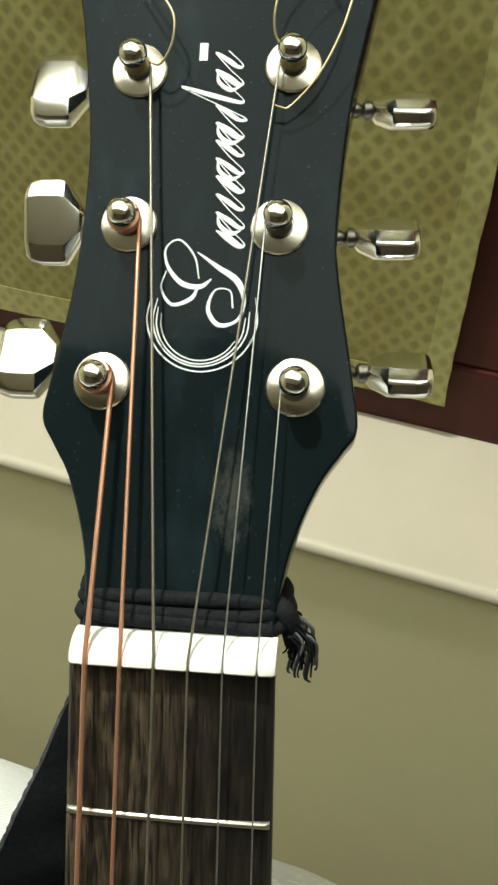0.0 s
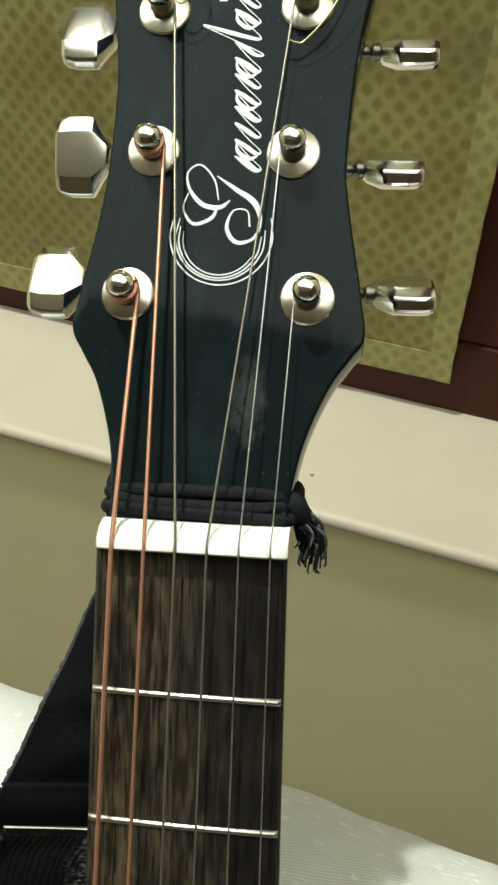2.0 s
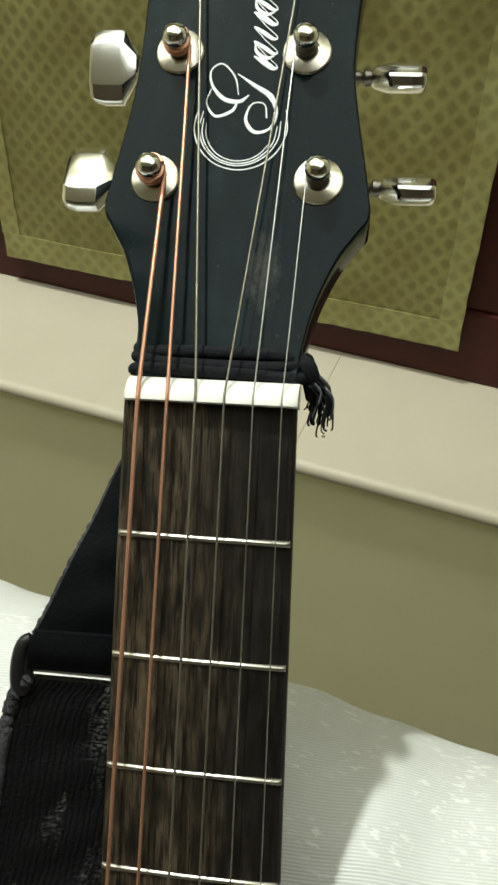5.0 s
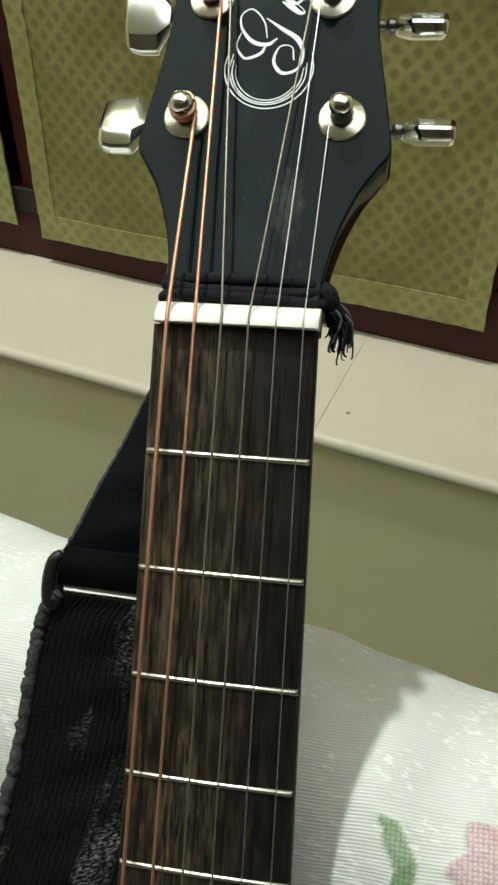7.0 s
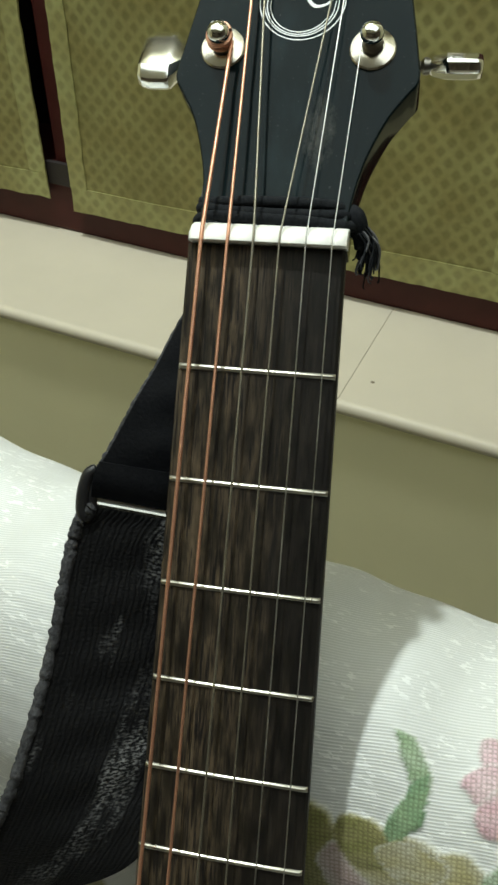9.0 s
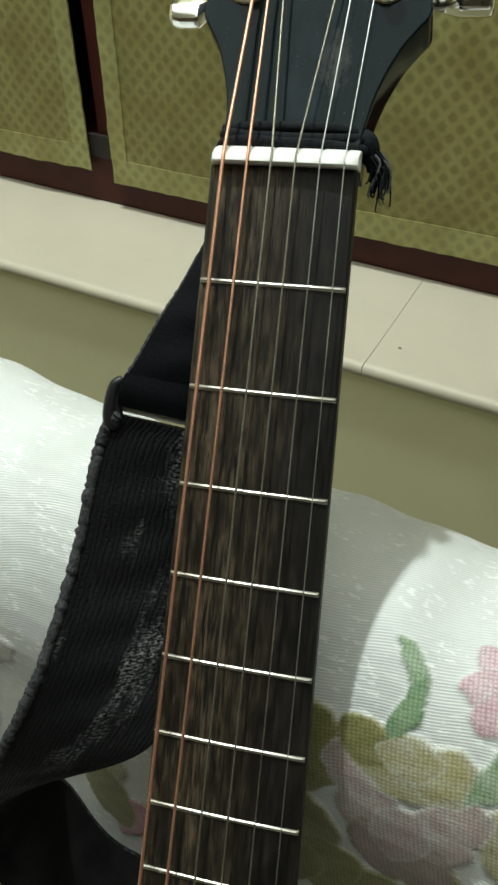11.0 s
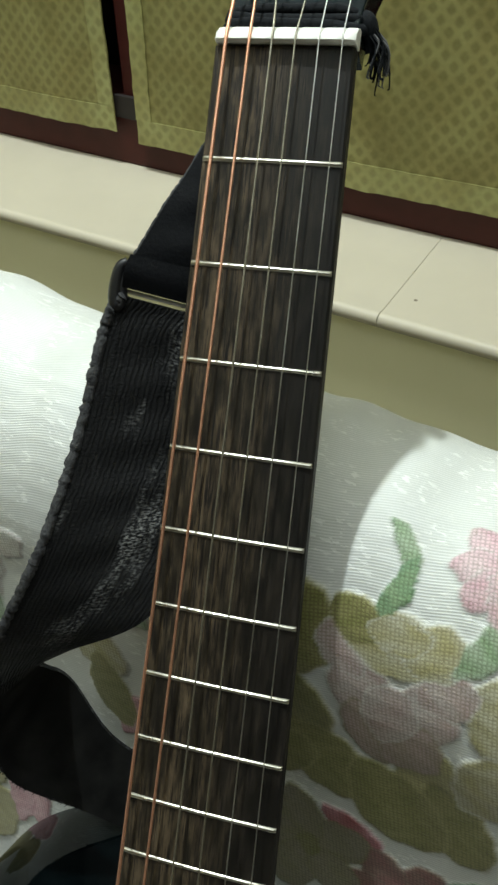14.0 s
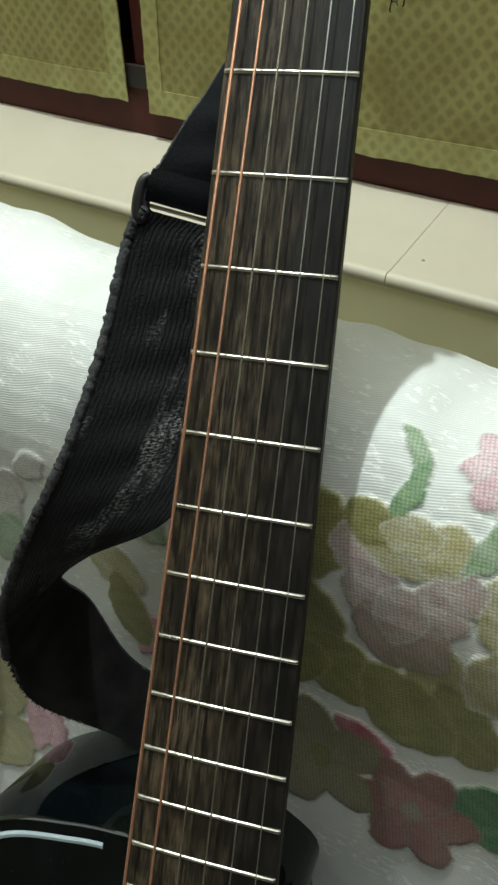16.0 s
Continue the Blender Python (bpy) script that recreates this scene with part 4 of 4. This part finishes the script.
for k in range(34):
    start = Vector((0.0254 + rng.uniform(-0.0010, 0.0012), 0.0105 + rng.uniform(-0.002, 0.004), 0.0075 + rng.uniform(-0.003, 0.003)))
    end = start + Vector((rng.uniform(0.0000, 0.0062), rng.uniform(0.001, 0.010), -rng.uniform(0.005, 0.0135)))
    mid = (start + end) / 2 + Vector((0.0016 + rng.uniform(-0.001, 0.0014), rng.uniform(-0.001, 0.001), 0.001))
    bm = bmesh.new()
    tube(bm, spline([start, mid, end, end + Vector((rng.uniform(-0.001, 0.0014), 0, -0.0012))], 4), lambda u, r=rng.uniform(0.00028, 0.0006): r * (1 - 0.4 * u), 6)
    smooth(part("frayed_end", bm, CORD if rng.random() < 0.68 else FRAY, cord), 60)
bm = bmesh.new()
tube(bm, spline([(0.0215, 0.012, 0.0130), (0.0244, 0.0100, 0.0110), (0.0258, 0.0115, 0.0070), (0.0264, 0.0135, 0.0020)], 6), lambda u: 0.0020 + 0.0006 * math.sin(math.pi * u), 12)
smooth(part("knot_end", bm, CORD, cord), 60)


# ---- the strap ----
strap = tagged(new("guitar_strap"), "worn black velvet guitar strap looped beside the neck", "strap")
strap.matrix_world = guitar.matrix_world.copy()


def band(name, left, right, material, parent, n=10, across=10, thick=0.0022, ripple=0.0, label="", backing=None, turn_at=1.0):
    """A ribbon between two edge lines, with thickness and a slight hollow across it."""
    a, b = spline(left, n), spline(right, n)
    bm = bmesh.new()
    uv = bm.loops.layers.uv.new("UVMap")
    run = np.r_[0, np.cumsum([(p - q).length for p, q in zip(a[1:], a)])]
    where, sheets = {}, []
    for layer in (0, 1):
        rows = []
        for i in range(len(a)):
            t = (a[min(i + 1, len(a) - 1)] - a[max(i - 1, 0)]).normalized()
            w = (b[i] - a[i]).normalized()
            nrm = w.cross(t).normalized()
            row = []
            for k in range(across + 1):
                u = k / across
                p = a[i].lerp(b[i], u) + nrm * ((layer - 0.5) * thick + ripple * math.sin(run[i] * 300 + 4 * u) * u * (1 - u))
                v = bm.verts.new(p)
                where[v] = (u * (b[i] - a[i]).length, float(run[i]))
                row.append(v)
            rows.append(row)
        sheets.append(rows)
    for rows, flip in zip(sheets, (False, True)):
        for i, (p, q) in enumerate(zip(rows, rows[1:])):
            for k in range(across):
                quad = (p[k], p[k + 1], q[k + 1], q[k])
                fc = bm.faces.new(quad[::-1] if flip else quad)
                fc.material_index = 1 if backing and (flip or i > turn_at * len(rows)) else 0
    lo, hi = sheets
    for k in range(across):
        bm.faces.new((lo[0][k], lo[0][k + 1], hi[0][k + 1], hi[0][k]))
        bm.faces.new((lo[-1][k], lo[-1][k + 1], hi[-1][k + 1], hi[-1][k]))
    for i in range(len(a) - 1):
        for k in (0, across):
            bm.faces.new((lo[i][k], lo[i + 1][k], hi[i + 1][k], hi[i][k]))
    bmesh.ops.recalc_face_normals(bm, faces=bm.faces)
    for fc in bm.faces:
        for lp in fc.loops:
            lp[uv].uv = where[lp.vert]
    ob = part(name, bm, material, parent, label)
    if backing:
        ob.data.materials.append(backing)
    return smooth(ob, 50)


def edging(line, parent, radius, seed, lumps=90):
    rng = random.Random(seed)
    size = [0.95 + 0.08 * math.sin(k * 1.35) * math.sin(k * 0.31 + 1) + rng.uniform(-0.13, 0.13) for k in range(len(line) + 2)]
    bm = bmesh.new()
    pts = [p + Vector((rng.uniform(-1, 1), rng.uniform(-1, 1), rng.uniform(-1, 1))) * radius * 0.16 for p in line]
    tube(bm, pts, lambda u: radius * size[int(u * (len(line) - 1))], 9)
    return smooth(part("frayed_edge", bm, EDGING, parent, "frayed grey stitched edge"), 60)


# upper end, from behind the neck to the slider
up_left = [(-0.0150, 0.033, 0.000), (-0.0300, 0.0300, -0.0190), (-0.0374, 0.0235, -0.0375), (-0.0421, 0.0190, -0.0484), (-0.0475, 0.0150, -0.0619), (-0.0519, 0.0130, -0.0715)]
up_right = [(0.0100, 0.034, -0.010), (0.0050, 0.0330, -0.0300), (-0.0020, 0.0310, -0.0450), (-0.0060, 0.0300, -0.0560), (-0.0100, 0.0290, -0.0680), (-0.0120, 0.0290, -0.0790)]
upper = band("upper_band", up_left, up_right, WEBBING, strap, ripple=0.002, label="smooth black webbing end")
edging(spline(up_left, 16), strap, 0.0009, 3)
band("folded_webbing", [(-0.0505, 0.0095, -0.0690), (-0.0520, 0.0085, -0.0745), (-0.0528, 0.0100, -0.0800)], [(-0.0120, 0.0245, -0.0740), (-0.0140, 0.0240, -0.0800), (-0.0150, 0.0250, -0.0860)], WEBBING, strap, n=6, thick=0.003, label="ribbed black webbing folded round the slider")
bm = bmesh.new()
loop = [(-0.0515, 0.0100, -0.0715), (-0.0538, 0.0095, -0.0735), (-0.0550, 0.0095, -0.0785), (-0.0553, 0.0098, -0.0845), (-0.0545, 0.0100, -0.0872), (-0.0533, 0.0105, -0.0868), (-0.0522, 0.0110, -0.0830)]
tube(bm, spline(loop, 6), lambda u: 0.0018 + 0.0007 * math.sin(math.pi * u), 12)
tube(bm, spline([(-0.0525, 0.0108, -0.0730), (-0.0532, 0.0104, -0.0790), (-0.0528, 0.0108, -0.0855)], 6), 0.0020, 12)
smooth(part("slider", bm, PLASTIC, strap, "black plastic strap slider"), 60)
# pale rod in place of the bright sofa cover showing through the slider's gap
bm = bmesh.new()
tube(bm, [Vector((-0.0535, 0.0115, -0.0815)), Vector((-0.0150, 0.0255, -0.0875))], 0.0008, 10)
smooth(part("lit_gap_line", bm, plain("lit_gap_white", (0.74, 0.74, 0.72), (0.82, 0.82, 0.80), 0.4, scale=300), strap, "white line for the lit sofa seen through the slider gap"), 60)

# wide velvet part: down in front of the sofa, round a loop and back behind the neck
vl = [(-0.0520, 0.0110, -0.0835), (-0.0575, 0.0100, -0.0950), (-0.0617, 0.0040, -0.1368), (-0.0691, -0.0030, -0.1756), (-0.0810, -0.0020, -0.2050), (-0.0935, 0.0080, -0.2290), (-0.1085, 0.0280, -0.2565), (-0.1165, 0.0480, -0.2830), (-0.1095, 0.0640, -0.3090), (-0.0771, 0.0760, -0.3215), (-0.030, 0.084, -0.335)]
vr = [(-0.0150, 0.0245, -0.0895), (-0.0150, 0.0240, -0.1010), (-0.0160, 0.0200, -0.1370), (-0.0180, 0.0120, -0.1690), (-0.0290, 0.0030, -0.1960), (-0.0600, 0.0060, -0.2150), (-0.0830, 0.0280, -0.2325), (-0.0905, 0.0500, -0.2440), (-0.0870, 0.0680, -0.2560), (-0.0633, 0.0800, -0.2876), (-0.010, 0.088, -0.300)]
velvet = band("velvet_band", vl, vr, VELVET, strap, n=14, across=16, thick=0.0028, ripple=0.0016, backing=BACKING, turn_at=0.60)
edging(spline([(x - 0.0004, y - 0.0008, z) for x, y, z in vl[:8]], 34), velvet, 0.0022, 8)
edging(spline(vl[7:10], 30), velvet, 0.0009, 21)
rng = random.Random(4)
bm = bmesh.new()
for p in spline(vl[5:10], 60):
    tip = p + Vector((rng.uniform(-0.0022, -0.0004), rng.uniform(-0.001, 0.001), rng.uniform(-0.0022, 0.0004)))
    tube(bm, [p, (p + tip) / 2 + Vector((rng.uniform(-0.0003, 0.0003), 0, 0)), tip], lambda u: 0.00045 * (1.05 - u), 5)
smooth(part("loose_threads", bm, CORD, velvet, "short loose threads along the edge"), 60)
